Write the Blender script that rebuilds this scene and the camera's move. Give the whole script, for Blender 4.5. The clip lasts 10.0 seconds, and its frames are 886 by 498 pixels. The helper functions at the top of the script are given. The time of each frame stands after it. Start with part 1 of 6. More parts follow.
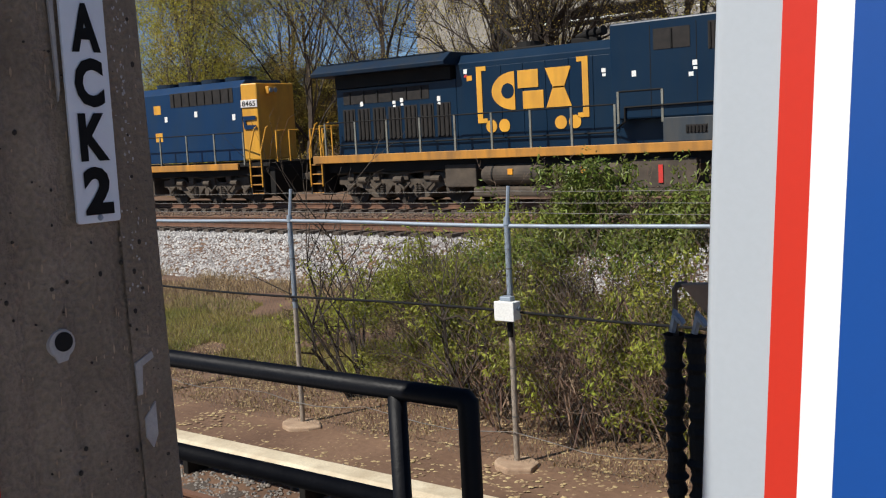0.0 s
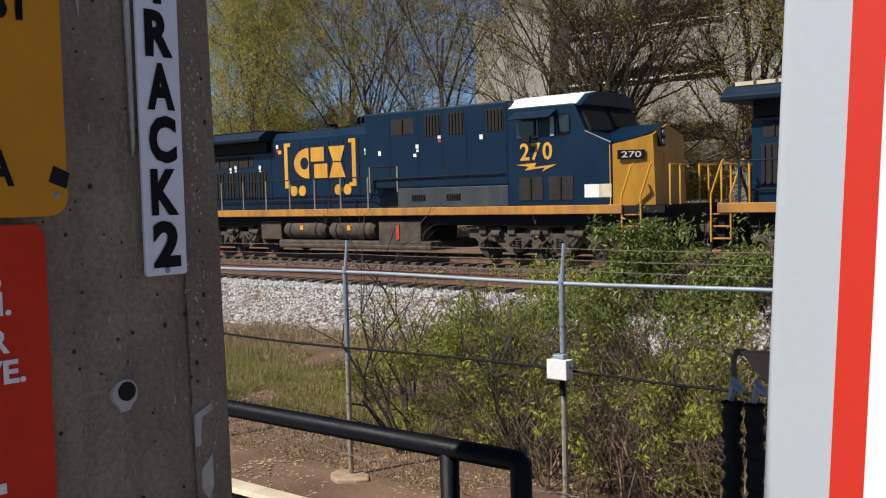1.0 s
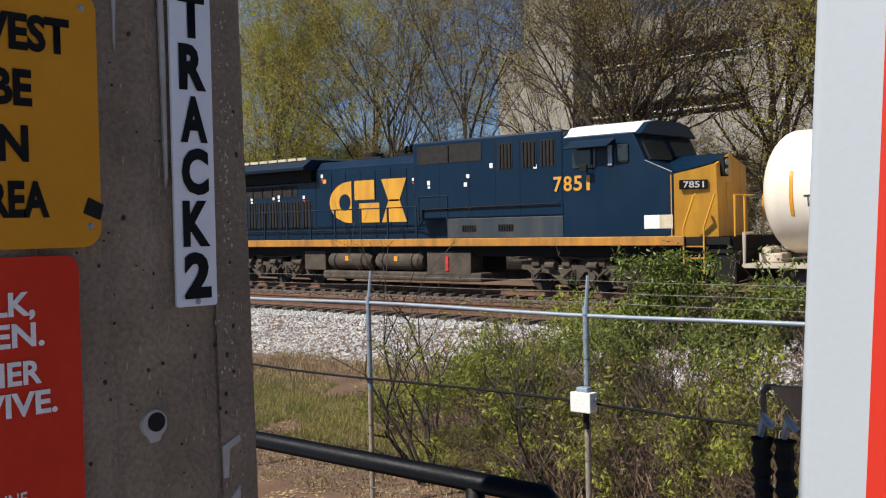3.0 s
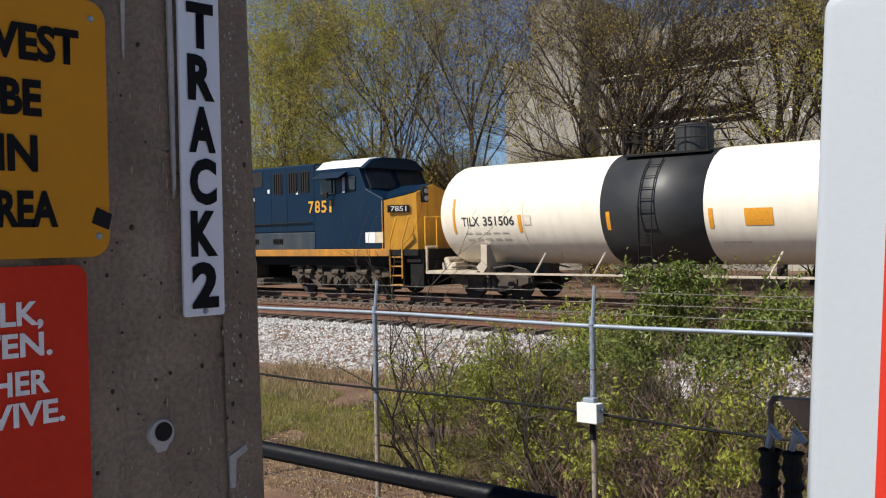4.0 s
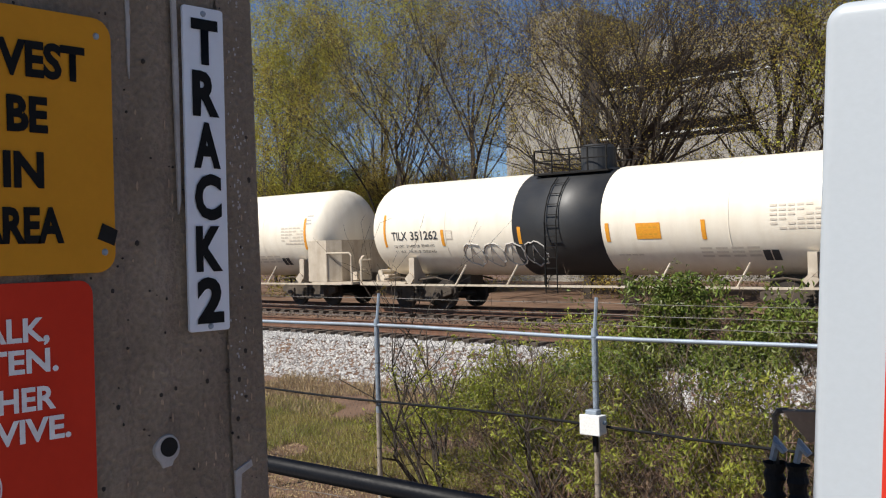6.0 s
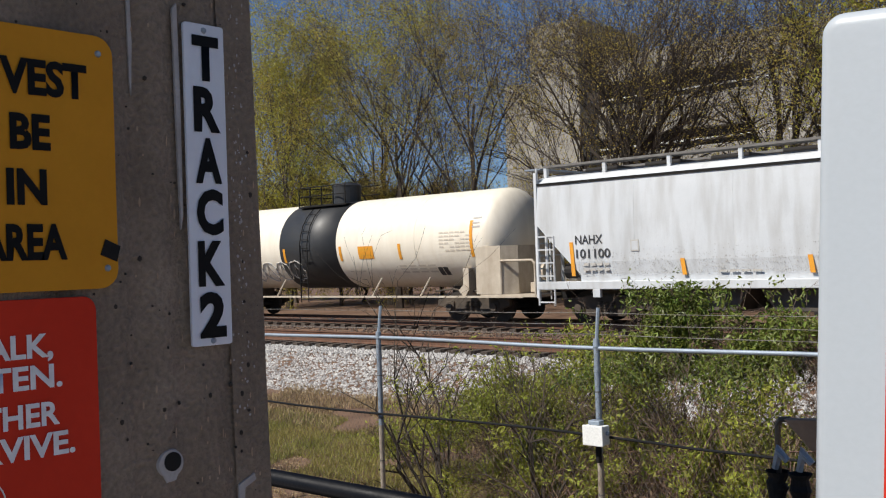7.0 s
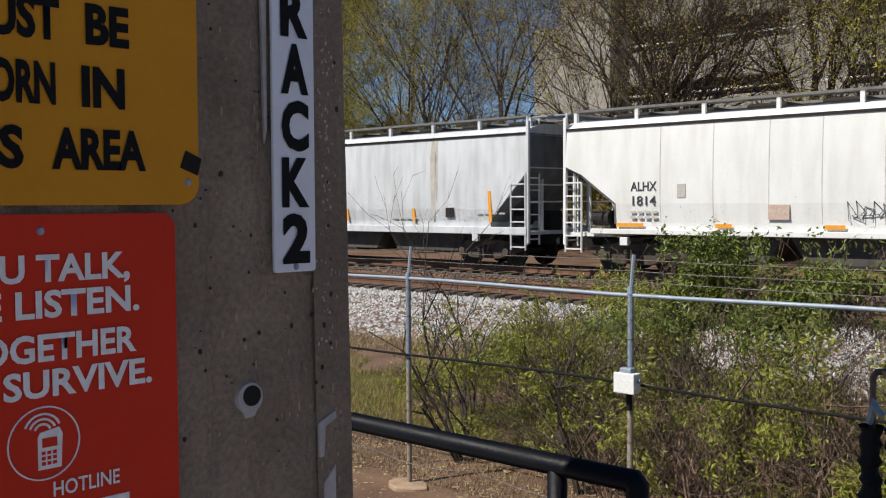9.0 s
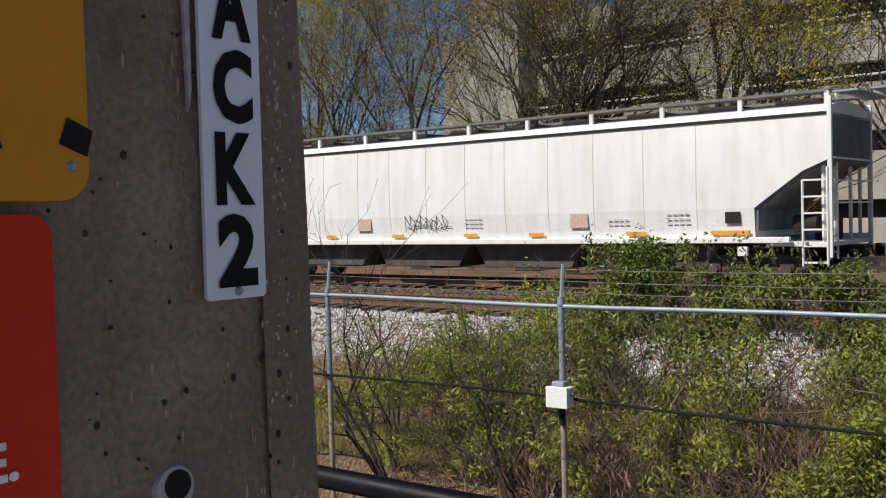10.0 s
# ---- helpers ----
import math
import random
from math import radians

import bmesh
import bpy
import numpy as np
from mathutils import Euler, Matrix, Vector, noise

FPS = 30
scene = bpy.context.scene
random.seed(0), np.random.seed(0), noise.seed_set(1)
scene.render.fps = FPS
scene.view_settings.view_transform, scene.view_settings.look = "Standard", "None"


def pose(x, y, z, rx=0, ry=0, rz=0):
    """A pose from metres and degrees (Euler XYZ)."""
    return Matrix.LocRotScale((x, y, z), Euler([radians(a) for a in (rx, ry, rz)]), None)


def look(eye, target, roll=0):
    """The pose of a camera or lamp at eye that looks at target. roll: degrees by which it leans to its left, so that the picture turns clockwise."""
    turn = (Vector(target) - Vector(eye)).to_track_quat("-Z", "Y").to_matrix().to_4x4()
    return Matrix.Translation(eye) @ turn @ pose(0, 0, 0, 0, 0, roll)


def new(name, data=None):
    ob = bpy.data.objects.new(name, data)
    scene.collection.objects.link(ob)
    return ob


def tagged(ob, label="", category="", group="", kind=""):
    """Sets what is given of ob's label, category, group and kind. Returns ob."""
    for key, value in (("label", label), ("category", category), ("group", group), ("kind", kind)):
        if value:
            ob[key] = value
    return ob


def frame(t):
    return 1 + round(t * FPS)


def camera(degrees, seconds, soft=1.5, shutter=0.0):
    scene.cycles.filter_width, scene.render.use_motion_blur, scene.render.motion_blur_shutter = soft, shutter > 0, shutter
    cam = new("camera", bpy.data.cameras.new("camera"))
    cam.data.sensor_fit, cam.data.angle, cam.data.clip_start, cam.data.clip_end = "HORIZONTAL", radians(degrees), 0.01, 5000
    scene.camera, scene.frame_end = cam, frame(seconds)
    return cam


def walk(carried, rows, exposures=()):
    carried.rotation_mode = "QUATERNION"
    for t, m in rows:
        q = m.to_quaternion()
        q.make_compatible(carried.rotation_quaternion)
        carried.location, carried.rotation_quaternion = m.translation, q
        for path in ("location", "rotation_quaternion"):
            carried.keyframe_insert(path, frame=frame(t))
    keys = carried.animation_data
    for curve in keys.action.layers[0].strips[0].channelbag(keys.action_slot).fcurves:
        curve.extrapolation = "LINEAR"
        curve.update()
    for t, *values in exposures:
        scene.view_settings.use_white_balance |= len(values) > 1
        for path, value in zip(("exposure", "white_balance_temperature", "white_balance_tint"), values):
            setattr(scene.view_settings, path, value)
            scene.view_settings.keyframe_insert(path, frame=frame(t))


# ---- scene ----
cam = camera(47.4, 10.0, soft=1.15)
PATH = [
    (0, (0.517, -0.026, 3.319), (-0.697, 1.548, 3.101), -2.9),
    (0.5, (0.515, -0.032, 3.326), (-0.757, 1.502, 3.157), -2.4),
    (1, (0.516, -0.039, 3.332), (-0.783, 1.478, 3.224), -1.5),
    (1.5, (0.512, -0.047, 3.337), (-0.8, 1.46, 3.254), -1.0),
    (2, (0.519, -0.054, 3.336), (-0.809, 1.441, 3.279), -0.9),
    (2.5, (0.509, -0.046, 3.335), (-0.819, 1.449, 3.283), -1.2),
    (4, (0.508, -0.048, 3.336), (-0.835, 1.435, 3.31), -1.1),
    (4.5, (0.508, -0.044, 3.338), (-0.831, 1.442, 3.32), -1.1),
    (5, (0.505, -0.046, 3.335), (-0.832, 1.441, 3.323), -1.2),
    (6.5, (0.51, -0.058, 3.341), (-0.839, 1.418, 3.348), -1.5),
    (7, (0.513, -0.06, 3.341), (-0.832, 1.42, 3.362), -1.9),
    (7.5, (0.501, -0.053, 3.333), (-0.84, 1.431, 3.354), -1.9),
    (8, (0.49, -0.055, 3.322), (-0.87, 1.411, 3.312), -1.5),
    (8.5, (0.454, -0.049, 3.317), (-0.948, 1.377, 3.254), -1.1),
    (9, (0.331, -0.038, 3.315), (-1.046, 1.41, 3.226), -0.3),
    (9.2, (0.277, -0.023, 3.303), (-1.05, 1.467, 3.172), 0.5),
    (9.5, (0.162, 0.045, 3.287), (-1.105, 1.58, 3.088), 1.5),
    (9.8, (0.014, 0.163, 3.293), (-1.253, 1.709, 3.215), -0.4),
    (10, (-0.04, 0.213, 3.295), (-1.285, 1.776, 3.23), -1.5),
]
walk(cam, [(t, look(eye, target, roll)) for t, eye, target, roll in PATH],
     exposures=[(0, 0.2), (4.5, 0.33), (6.5, 0.32), (7.0, 0.17), (7.5, 0.03), (8.0, 0.08), (8.5, 0.18), (9.2, 0.12), (10, 0.06)])

# ---- world and light ----
SUN_EL, SUN_AZ = radians(48), (-0.42, -0.91)
world = bpy.data.worlds.new("sky")
scene.world = world
world.use_nodes = True
wn = world.node_tree
sky = wn.nodes.new("ShaderNodeTexSky")
sky.sky_type, sky.sun_disc = 'NISHITA', False
sky.sun_elevation = SUN_EL
sky.air_density, sky.dust_density, sky.ozone_density = 1.0, 0.0, 6.0
sky.altitude = 2200
sky.sun_rotation = math.atan2(SUN_AZ[0], SUN_AZ[1])
wn.nodes["Background"].inputs["Strength"].default_value = 0.073
wn.links.new(sky.outputs["Color"], wn.nodes["Background"].inputs["Color"])
sun = new("sun", bpy.data.lights.new("sun", "SUN"))
sun.data.energy, sun.data.angle, sun.data.color = 5.0, radians(0.55), (1.0, 0.95, 0.87)
sun.matrix_world = look((SUN_AZ[0] * math.cos(SUN_EL), SUN_AZ[1] * math.cos(SUN_EL), math.sin(SUN_EL)), (0, 0, 0))

# ---- materials ----
def mat(name, c1, c2=None, rough=0.6, metal=0.0, scale=6.0, fine=60.0, bump=0.1, dirt=None, dirt_amount=0.5, vary=0.0, stretch=(1, 1, 1), mottle=0.13, gloss=0.5):
    """Two-scale mottled paint, stone, metal or soil: c1 and c2 mixed by coarse noise, fine grain in value and relief."""
    m = bpy.data.materials.new(name)
    m.use_nodes = True
    nt = m.node_tree
    b = nt.nodes["Principled BSDF"]
    n = nt.nodes.new
    co = n("ShaderNodeTexCoord")
    mp = n("ShaderNodeMapping")
    mp.inputs["Scale"].default_value = stretch
    nt.links.new(co.outputs["Object"], mp.inputs["Vector"])
    coarse = n("ShaderNodeTexNoise")
    coarse.inputs["Scale"].default_value, coarse.inputs["Detail"].default_value = scale, 6
    grain = n("ShaderNodeTexNoise")
    grain.inputs["Scale"].default_value, grain.inputs["Detail"].default_value = fine, 4
    for q in (coarse, grain):
        nt.links.new(mp.outputs["Vector"], q.inputs["Vector"])
    ramp = n("ShaderNodeValToRGB")
    ramp.color_ramp.elements[0].position, ramp.color_ramp.elements[1].position = 0.35, 0.68
    c2 = c2 or tuple(v * 0.8 for v in c1)
    ramp.color_ramp.elements[0].color, ramp.color_ramp.elements[1].color = (*c1, 1), (*c2, 1)
    nt.links.new(coarse.outputs["Fac"], ramp.inputs["Fac"])
    out = ramp.outputs["Color"]
    hsv = n("ShaderNodeHueSaturation")
    val = n("ShaderNodeMapRange")
    val.inputs["From Min"].default_value, val.inputs["From Max"].default_value = 0.25, 0.75
    val.inputs["To Min"].default_value, val.inputs["To Max"].default_value = 1 - mottle, 1 + mottle
    nt.links.new(grain.outputs["Fac"], val.inputs["Value"])
    nt.links.new(val.outputs["Result"], hsv.inputs["Value"])
    nt.links.new(out, hsv.inputs["Color"])
    out = hsv.outputs["Color"]
    if vary:
        inf, geo, add = n("ShaderNodeObjectInfo"), n("ShaderNodeNewGeometry"), n("ShaderNodeMath")
        nt.links.new(inf.outputs["Random"], add.inputs[0])
        nt.links.new(geo.outputs["Random Per Island"], add.inputs[1])
        fr = n("ShaderNodeMath")
        fr.operation = "FRACT"
        nt.links.new(add.outputs[0], fr.inputs[0])
        mr = n("ShaderNodeMapRange")
        mr.inputs["To Min"].default_value, mr.inputs["To Max"].default_value = 1 - vary, 1 + vary
        nt.links.new(fr.outputs[0], mr.inputs["Value"])
        h2 = n("ShaderNodeHueSaturation")
        nt.links.new(mr.outputs["Result"], h2.inputs["Value"])
        hm = n("ShaderNodeMapRange")
        hm.inputs["To Min"].default_value, hm.inputs["To Max"].default_value = 0.5 - vary * 0.05, 0.5 + vary * 0.05
        nt.links.new(fr.outputs[0], hm.inputs["Value"])
        nt.links.new(hm.outputs["Result"], h2.inputs["Hue"])
        nt.links.new(out, h2.inputs["Color"])
        out = h2.outputs["Color"]
    if dirt:
        streak = n("ShaderNodeTexNoise")
        m2 = n("ShaderNodeMapping")
        m2.inputs["Scale"].default_value = (2.2, 2.2, 0.35)
        nt.links.new(co.outputs["Object"], m2.inputs["Vector"])
        nt.links.new(m2.outputs["Vector"], streak.inputs["Vector"])
        streak.inputs["Scale"].default_value, streak.inputs["Detail"].default_value = 1.6, 8
        r2 = n("ShaderNodeMapRange")
        r2.inputs["From Min"].default_value, r2.inputs["From Max"].default_value = 0.42, 0.8
        r2.inputs["To Max"].default_value = dirt_amount
        nt.links.new(streak.outputs["Fac"], r2.inputs["Value"])
        mx = n("ShaderNodeMix")
        mx.data_type = "RGBA"
        nt.links.new(r2.outputs["Result"], mx.inputs[0])
        nt.links.new(out, mx.inputs[6])
        mx.inputs[7].default_value = (*dirt, 1)
        out = mx.outputs[2]
    nt.links.new(out, b.inputs["Base Color"])
    b.inputs["Roughness"].default_value, b.inputs["Metallic"].default_value = rough, metal
    b.inputs["Specular IOR Level"].default_value = gloss
    rr = n("ShaderNodeMapRange")
    rr.inputs["To Min"].default_value, rr.inputs["To Max"].default_value = max(rough - 0.12, 0.02), min(rough + 0.12, 1)
    nt.links.new(coarse.outputs["Fac"], rr.inputs["Value"])
    nt.links.new(rr.outputs["Result"], b.inputs["Roughness"])
    if bump:
        bp = n("ShaderNodeBump")
        bp.inputs["Strength"].default_value, bp.inputs["Distance"].default_value = bump, 0.02
        nt.links.new(grain.outputs["Fac"], bp.inputs["Height"])
        nt.links.new(bp.outputs["Normal"], b.inputs["Normal"])
    return m


def leafy(m, share=0.35):
    """Lets part of the light through a leaf."""
    nt = m.node_tree
    b = nt.nodes["Principled BSDF"]
    tr, mx = nt.nodes.new("ShaderNodeBsdfTranslucent"), nt.nodes.new("ShaderNodeMixShader")
    nt.links.new(b.inputs["Base Color"].links[0].from_socket, tr.inputs["Color"])
    mx.inputs[0].default_value = share
    nt.links.new(b.outputs[0], mx.inputs[1])
    nt.links.new(tr.outputs[0], mx.inputs[2])
    nt.links.new(mx.outputs[0], nt.nodes["Material Output"].inputs["Surface"])
    return m


BLUE = mat("loco_blue_paint", (0.001, 0.0145, 0.038), (0.0018, 0.0175, 0.042), 0.38, 0, 0.8, 40, 0.03, (0.012, 0.02, 0.028), 0.35, mottle=0.07, gloss=0.3)
BLUE_ROOF = mat("loco_roof_blue", (0.004, 0.017, 0.04), (0.006, 0.019, 0.038), 0.55, 0, 1.5, 40, 0.05, (0.02, 0.02, 0.02), 0.6, gloss=0.25)
GREYBLUE = mat("grimy_blue_grey", (0.028, 0.036, 0.042), (0.016, 0.03, 0.048), 0.65, 0, 1.2, 50, 0.08, (0.09, 0.08, 0.065), 0.5)
YELLOW = mat("loco_yellow_paint", (0.72, 0.36, 0.035), (0.62, 0.29, 0.03), 0.45, 0, 1.5, 50, 0.04, (0.16, 0.09, 0.03), 0.35, mottle=0.05)
SILL = mat("worn_orange_sill", (0.55, 0.24, 0.028), (0.36, 0.165, 0.032), 0.6, 0, 1.2, 50, 0.1, (0.12, 0.07, 0.03), 0.7)
BLACK = mat("sooty_black_steel", (0.008, 0.0075, 0.007), (0.014, 0.0125, 0.011), 0.75, 0, 3, 60, 0.15, gloss=0.25)
RUNNING = mat("dusty_running_gear", (0.05, 0.039, 0.029), (0.1, 0.077, 0.056), 0.88, 0, 3, 60, 0.3)
GRILLE = mat("dark_grille", (0.018, 0.0165, 0.016), (0.03, 0.026, 0.024), 0.75, 0, 6, 90, 0.3, gloss=0.25)
WHITE = mat("white_paint", (0.8, 0.8, 0.77), (0.74, 0.74, 0.7), 0.5, 0, 3, 60, 0.03)
TANKWHITE = mat("tank_white", (0.86, 0.79, 0.665), (0.82, 0.75, 0.62), 0.42, 0, 0.7, 50, 0.03, (0.52, 0.42, 0.28), 0.3, mottle=0.05)
TANKPRINT = mat("sun_bleached_print", (0.6, 0.53, 0.43), (0.66, 0.58, 0.48), 0.6, 0, 20, 80, 0)
TANKBLACK = mat("tank_black_band", (0.025, 0.026, 0.028), (0.035, 0.035, 0.035), 0.5, 0, 1.5, 50, 0.05)
HOPPER = mat("hopper_light_grey", (0.62, 0.64, 0.655), (0.55, 0.57, 0.585), 0.55, 0, 0.6, 45, 0.04, (0.22, 0.19, 0.15), 0.42, mottle=0.05)
HOPPER2 = mat("hopper_white", (0.78, 0.78, 0.75), (0.72, 0.72, 0.69), 0.5, 0, 0.6, 45, 0.04, (0.4, 0.36, 0.3), 0.3, mottle=0.05)
DECAL = mat("dark_lettering", (0.03, 0.03, 0.035), (0.05, 0.05, 0.05), 0.6, 0, 20, 80, 0)
FAINT = mat("faded_lettering", (0.42, 0.4, 0.37), (0.5, 0.47, 0.42), 0.6, 0, 20, 80, 0)
AMBER = mat("amber_reflective_tape", (0.8, 0.36, 0.03), (0.7, 0.28, 0.03), 0.4, 0, 20, 80, 0)
REDP = mat("red_marker", (0.6, 0.04, 0.03), (0.5, 0.04, 0.03), 0.5)
GLASS = mat("dark_cab_glass", (0.02, 0.025, 0.03), (0.03, 0.035, 0.04), 0.08, 0, 3, 30, 0)
CONCRETE = mat("column_concrete", (0.19, 0.143, 0.102), (0.275, 0.212, 0.155), 0.9, 0, 7, 120, 0.5, (0.15, 0.112, 0.08), 0.6, mottle=0.25)
PLATFORM = mat("grey_platform_concrete", (0.27, 0.245, 0.22), (0.22, 0.2, 0.18), 0.9, 0, 3, 60, 0.2)
TANKDIRTY = mat("rusty_cream_steel", (0.55, 0.48, 0.38), (0.45, 0.38, 0.29), 0.6, 0, 3, 50, 0.1, (0.2, 0.13, 0.08), 0.45)
SEAM = mat("weathered_seam", (0.5, 0.48, 0.44), (0.62, 0.6, 0.56), 0.7, 0, 3, 50, 0.05)
BARKDARK = mat("dark_bark", (0.062, 0.045, 0.032), (0.036, 0.027, 0.019), 0.95, 0, 8, 60, 0.5)
FOOTING = mat("footing_concrete", (0.42, 0.3, 0.2), (0.3, 0.2, 0.13), 0.9, 0, 8, 60, 0.4)
SIGNWHITE = mat("sign_white_enamel", (0.7, 0.72, 0.76), (0.66, 0.67, 0.71), 0.35, 0, 8, 90, 0.01, mottle=0.02)
SIGNYEL = mat("sign_yellow_enamel", (0.6, 0.255, 0.01), (0.55, 0.23, 0.01), 0.6, 0, 8, 90, 0.01, mottle=0.03, gloss=0.2)
SIGNRED = mat("sign_red_enamel", (0.58, 0.03, 0.008), (0.53, 0.026, 0.007), 0.6, 0, 8, 90, 0.01, mottle=0.03, gloss=0.2)
INK = mat("black_ink", (0.005, 0.005, 0.005), (0.009, 0.009, 0.009), 0.6, 0, 20, 80, 0, gloss=0.12)
INKWHITE = mat("white_ink", (0.75, 0.72, 0.7), (0.7, 0.68, 0.66), 0.5, 0, 20, 80, 0)
RAILPAINT = mat("black_gloss_rail_paint", (0.0022, 0.00275, 0.00495), (0.00385, 0.0044, 0.0066), 0.5, 0, 12, 90, 0.08, mottle=0.05, gloss=0.16)
PYLONGREY = mat("pylon_pale_enamel", (0.441, 0.4815, 0.522), (0.423, 0.4635, 0.504), 0.4, 0, 3, 80, 0.02, mottle=0.02)
PYLONWHITE = mat("pylon_white_stripe", (0.85, 0.85, 0.85), (0.82, 0.82, 0.82), 0.35, 0, 3, 80, 0.01, mottle=0.02)
PYLONRED = mat("pylon_red_stripe", (0.6, 0.03, 0.012), (0.57, 0.027, 0.012), 0.4, 0, 3, 80, 0.01, mottle=0.02)
PYLONBLUE = mat("pylon_blue_stripe", (0.0, 0.062, 0.3), (0.0, 0.058, 0.285), 0.5, 0, 3, 80, 0.01, mottle=0.02)
GALV = mat("galvanised_steel", (0.31, 0.365, 0.43), (0.26, 0.3, 0.345), 0.58, 0.35, 8, 80, 0.1)
WIRE = mat("weathered_wire", (0.17, 0.165, 0.155), (0.11, 0.09, 0.07), 0.65, 0.3, 8, 80, 0.1)
CABLE = mat("black_cable", (0.0062, 0.0062, 0.0068), (0.01, 0.01, 0.01), 0.7, 0, 20, 80, 0.1, gloss=0.25)
RUST = mat("rusty_rail", (0.13, 0.065, 0.04), (0.2, 0.1, 0.06), 0.8, 0.2, 4, 60, 0.3)
TIE = mat("weathered_tie", (0.09, 0.07, 0.055), (0.06, 0.045, 0.035), 0.9, 0, 5, 60, 0.4, vary=0.2)
COVER = mat("cream_cover_board", (0.66, 0.58, 0.42), (0.55, 0.46, 0.32), 0.75, 0, 4, 60, 0.15, (0.25, 0.18, 0.1), 0.5)
SOIL = mat("brown_soil", (0.11, 0.06, 0.035), (0.19, 0.112, 0.068), 0.95, 0, 0.8, 14, 0.6)
BALLAST = mat("pale_ballast_stone", (0.46, 0.445, 0.425), (0.34, 0.325, 0.31), 0.9, 0, 2, 30, 0.5, vary=0.42)
BARK = mat("bark", (0.11, 0.088, 0.066), (0.07, 0.055, 0.042), 0.9, 0, 8, 60, 0.5)
TWIG = mat("brown_twig", (0.085, 0.056, 0.039), (0.155, 0.105, 0.074), 0.9, 0, 8, 60, 0.3, vary=0.3)
LEAF = leafy(mat("spring_leaf", (0.25, 0.28, 0.032), (0.37, 0.37, 0.05), 0.6, 0, 1.5, 30, 0, vary=0.35))
LEAF2 = leafy(mat("yellow_green_bud", (0.36, 0.36, 0.04), (0.46, 0.36, 0.06), 0.6, 0, 0.6, 30, 0, vary=0.35))
LEAF3 = leafy(mat("olive_bud", (0.42, 0.3, 0.06), (0.34, 0.27, 0.05), 0.6, 0, 0.6, 30, 0, vary=0.35))
GRASS = leafy(mat("spring_grass", (0.24, 0.24, 0.055), (0.36, 0.29, 0.1), 0.8, 0, 0.8, 20, 0, vary=0.35))
STRAW = mat("dry_straw", (0.36, 0.26, 0.14), (0.27, 0.19, 0.1), 0.9, 0, 1.5, 20, 0, vary=0.35)
BUILDING = mat("pale_precast_facade", (0.38, 0.355, 0.315), (0.31, 0.29, 0.255), 0.85, 0, 0.5, 20, 0.1, (0.22, 0.2, 0.17), 0.55)
# near-black sheet colour for the shade inside the open garage levels
DECKSHADE = mat("dark_open_deck_shade", (0.02, 0.022, 0.024), (0.03, 0.03, 0.03), 0.25, 0, 1, 20, 0)

# ---- mesh helpers ----
def box(bm, x0, x1, y0, y1, z0, z1, bevel=0.0, m=None):
    r = bmesh.ops.create_cube(bm, size=1.0)
    vs = r["verts"]
    for v in vs:
        v.co = Vector((x0 + (v.co.x + 0.5) * (x1 - x0), y0 + (v.co.y + 0.5) * (y1 - y0), z0 + (v.co.z + 0.5) * (z1 - z0)))
        if m:
            v.co = m @ v.co
    if bevel:
        es = list({e for v in vs for e in v.link_edges})
        bmesh.ops.bevel(bm, geom=es, offset=bevel, segments=2, affect="EDGES", profile=0.5)


def cyl(bm, p0, p1, r0, r1=None, n=10, caps=True):
    p0, p1 = Vector(p0), Vector(p1)
    d = p1 - p0
    q = d.to_track_quat("Z", "Y").to_matrix().to_4x4()
    bmesh.ops.create_cone(bm, cap_ends=caps, segments=n, radius1=r0, radius2=r0 if r1 is None else r1, depth=d.length,
                          matrix=Matrix.Translation((p0 + p1) / 2) @ q)


def pipe(bm, pts, r, n=8):
    """A round bar through the points, with mitred joints."""
    pts = [Vector(p) for p in pts]
    rings = []
    for i, p in enumerate(pts):
        a = (p - pts[i - 1]).normalized() if i else (pts[1] - p).normalized()
        b = (pts[i + 1] - p).normalized() if i < len(pts) - 1 else a
        d = (a + b).normalized()
        u = d.orthogonal().normalized() if i == 0 else (rings[-1][1] - d * rings[-1][1].dot(d)).normalized()
        w = d.cross(u)
        k = 1 / max(0.5, a.dot(d))
        rings.append(([bm.verts.new(p + (u * math.cos(t) + w * math.sin(t)) * r * k) for t in (2 * math.pi * j / n for j in range(n))], u))
    for (r0, _), (r1, _) in zip(rings, rings[1:]):
        for j in range(n):
            bm.faces.new((r0[j], r0[(j + 1) % n], r1[(j + 1) % n], r1[j]))
    bm.faces.new(rings[0][0][::-1])
    bm.faces.new(rings[-1][0])


def prism(bm, outline, axis, a, b, bevel=0.0):
    """An outline of (u, v) drawn out along an axis: 'x' takes (y, z), 'y' takes (x, z), 'z' takes (x, y)."""
    def at(u, v, w):
        return {"x": (w, u, v), "y": (u, w, v), "z": (u, v, w)}[axis]
    lo = [bm.verts.new(at(u, v, a)) for u, v in outline]
    hi = [bm.verts.new(at(u, v, b)) for u, v in outline]
    k = len(outline)
    fs = [bm.faces.new(lo), bm.faces.new(hi[::-1])]
    fs += [bm.faces.new((lo[(i + 1) % k], lo[i], hi[i], hi[(i + 1) % k])) for i in range(k)]
    bmesh.ops.recalc_face_normals(bm, faces=fs)
    if bevel:
        es = list({e for f in fs for e in f.edges})
        bmesh.ops.bevel(bm, geom=es, offset=bevel, segments=2, affect="EDGES", profile=0.5)


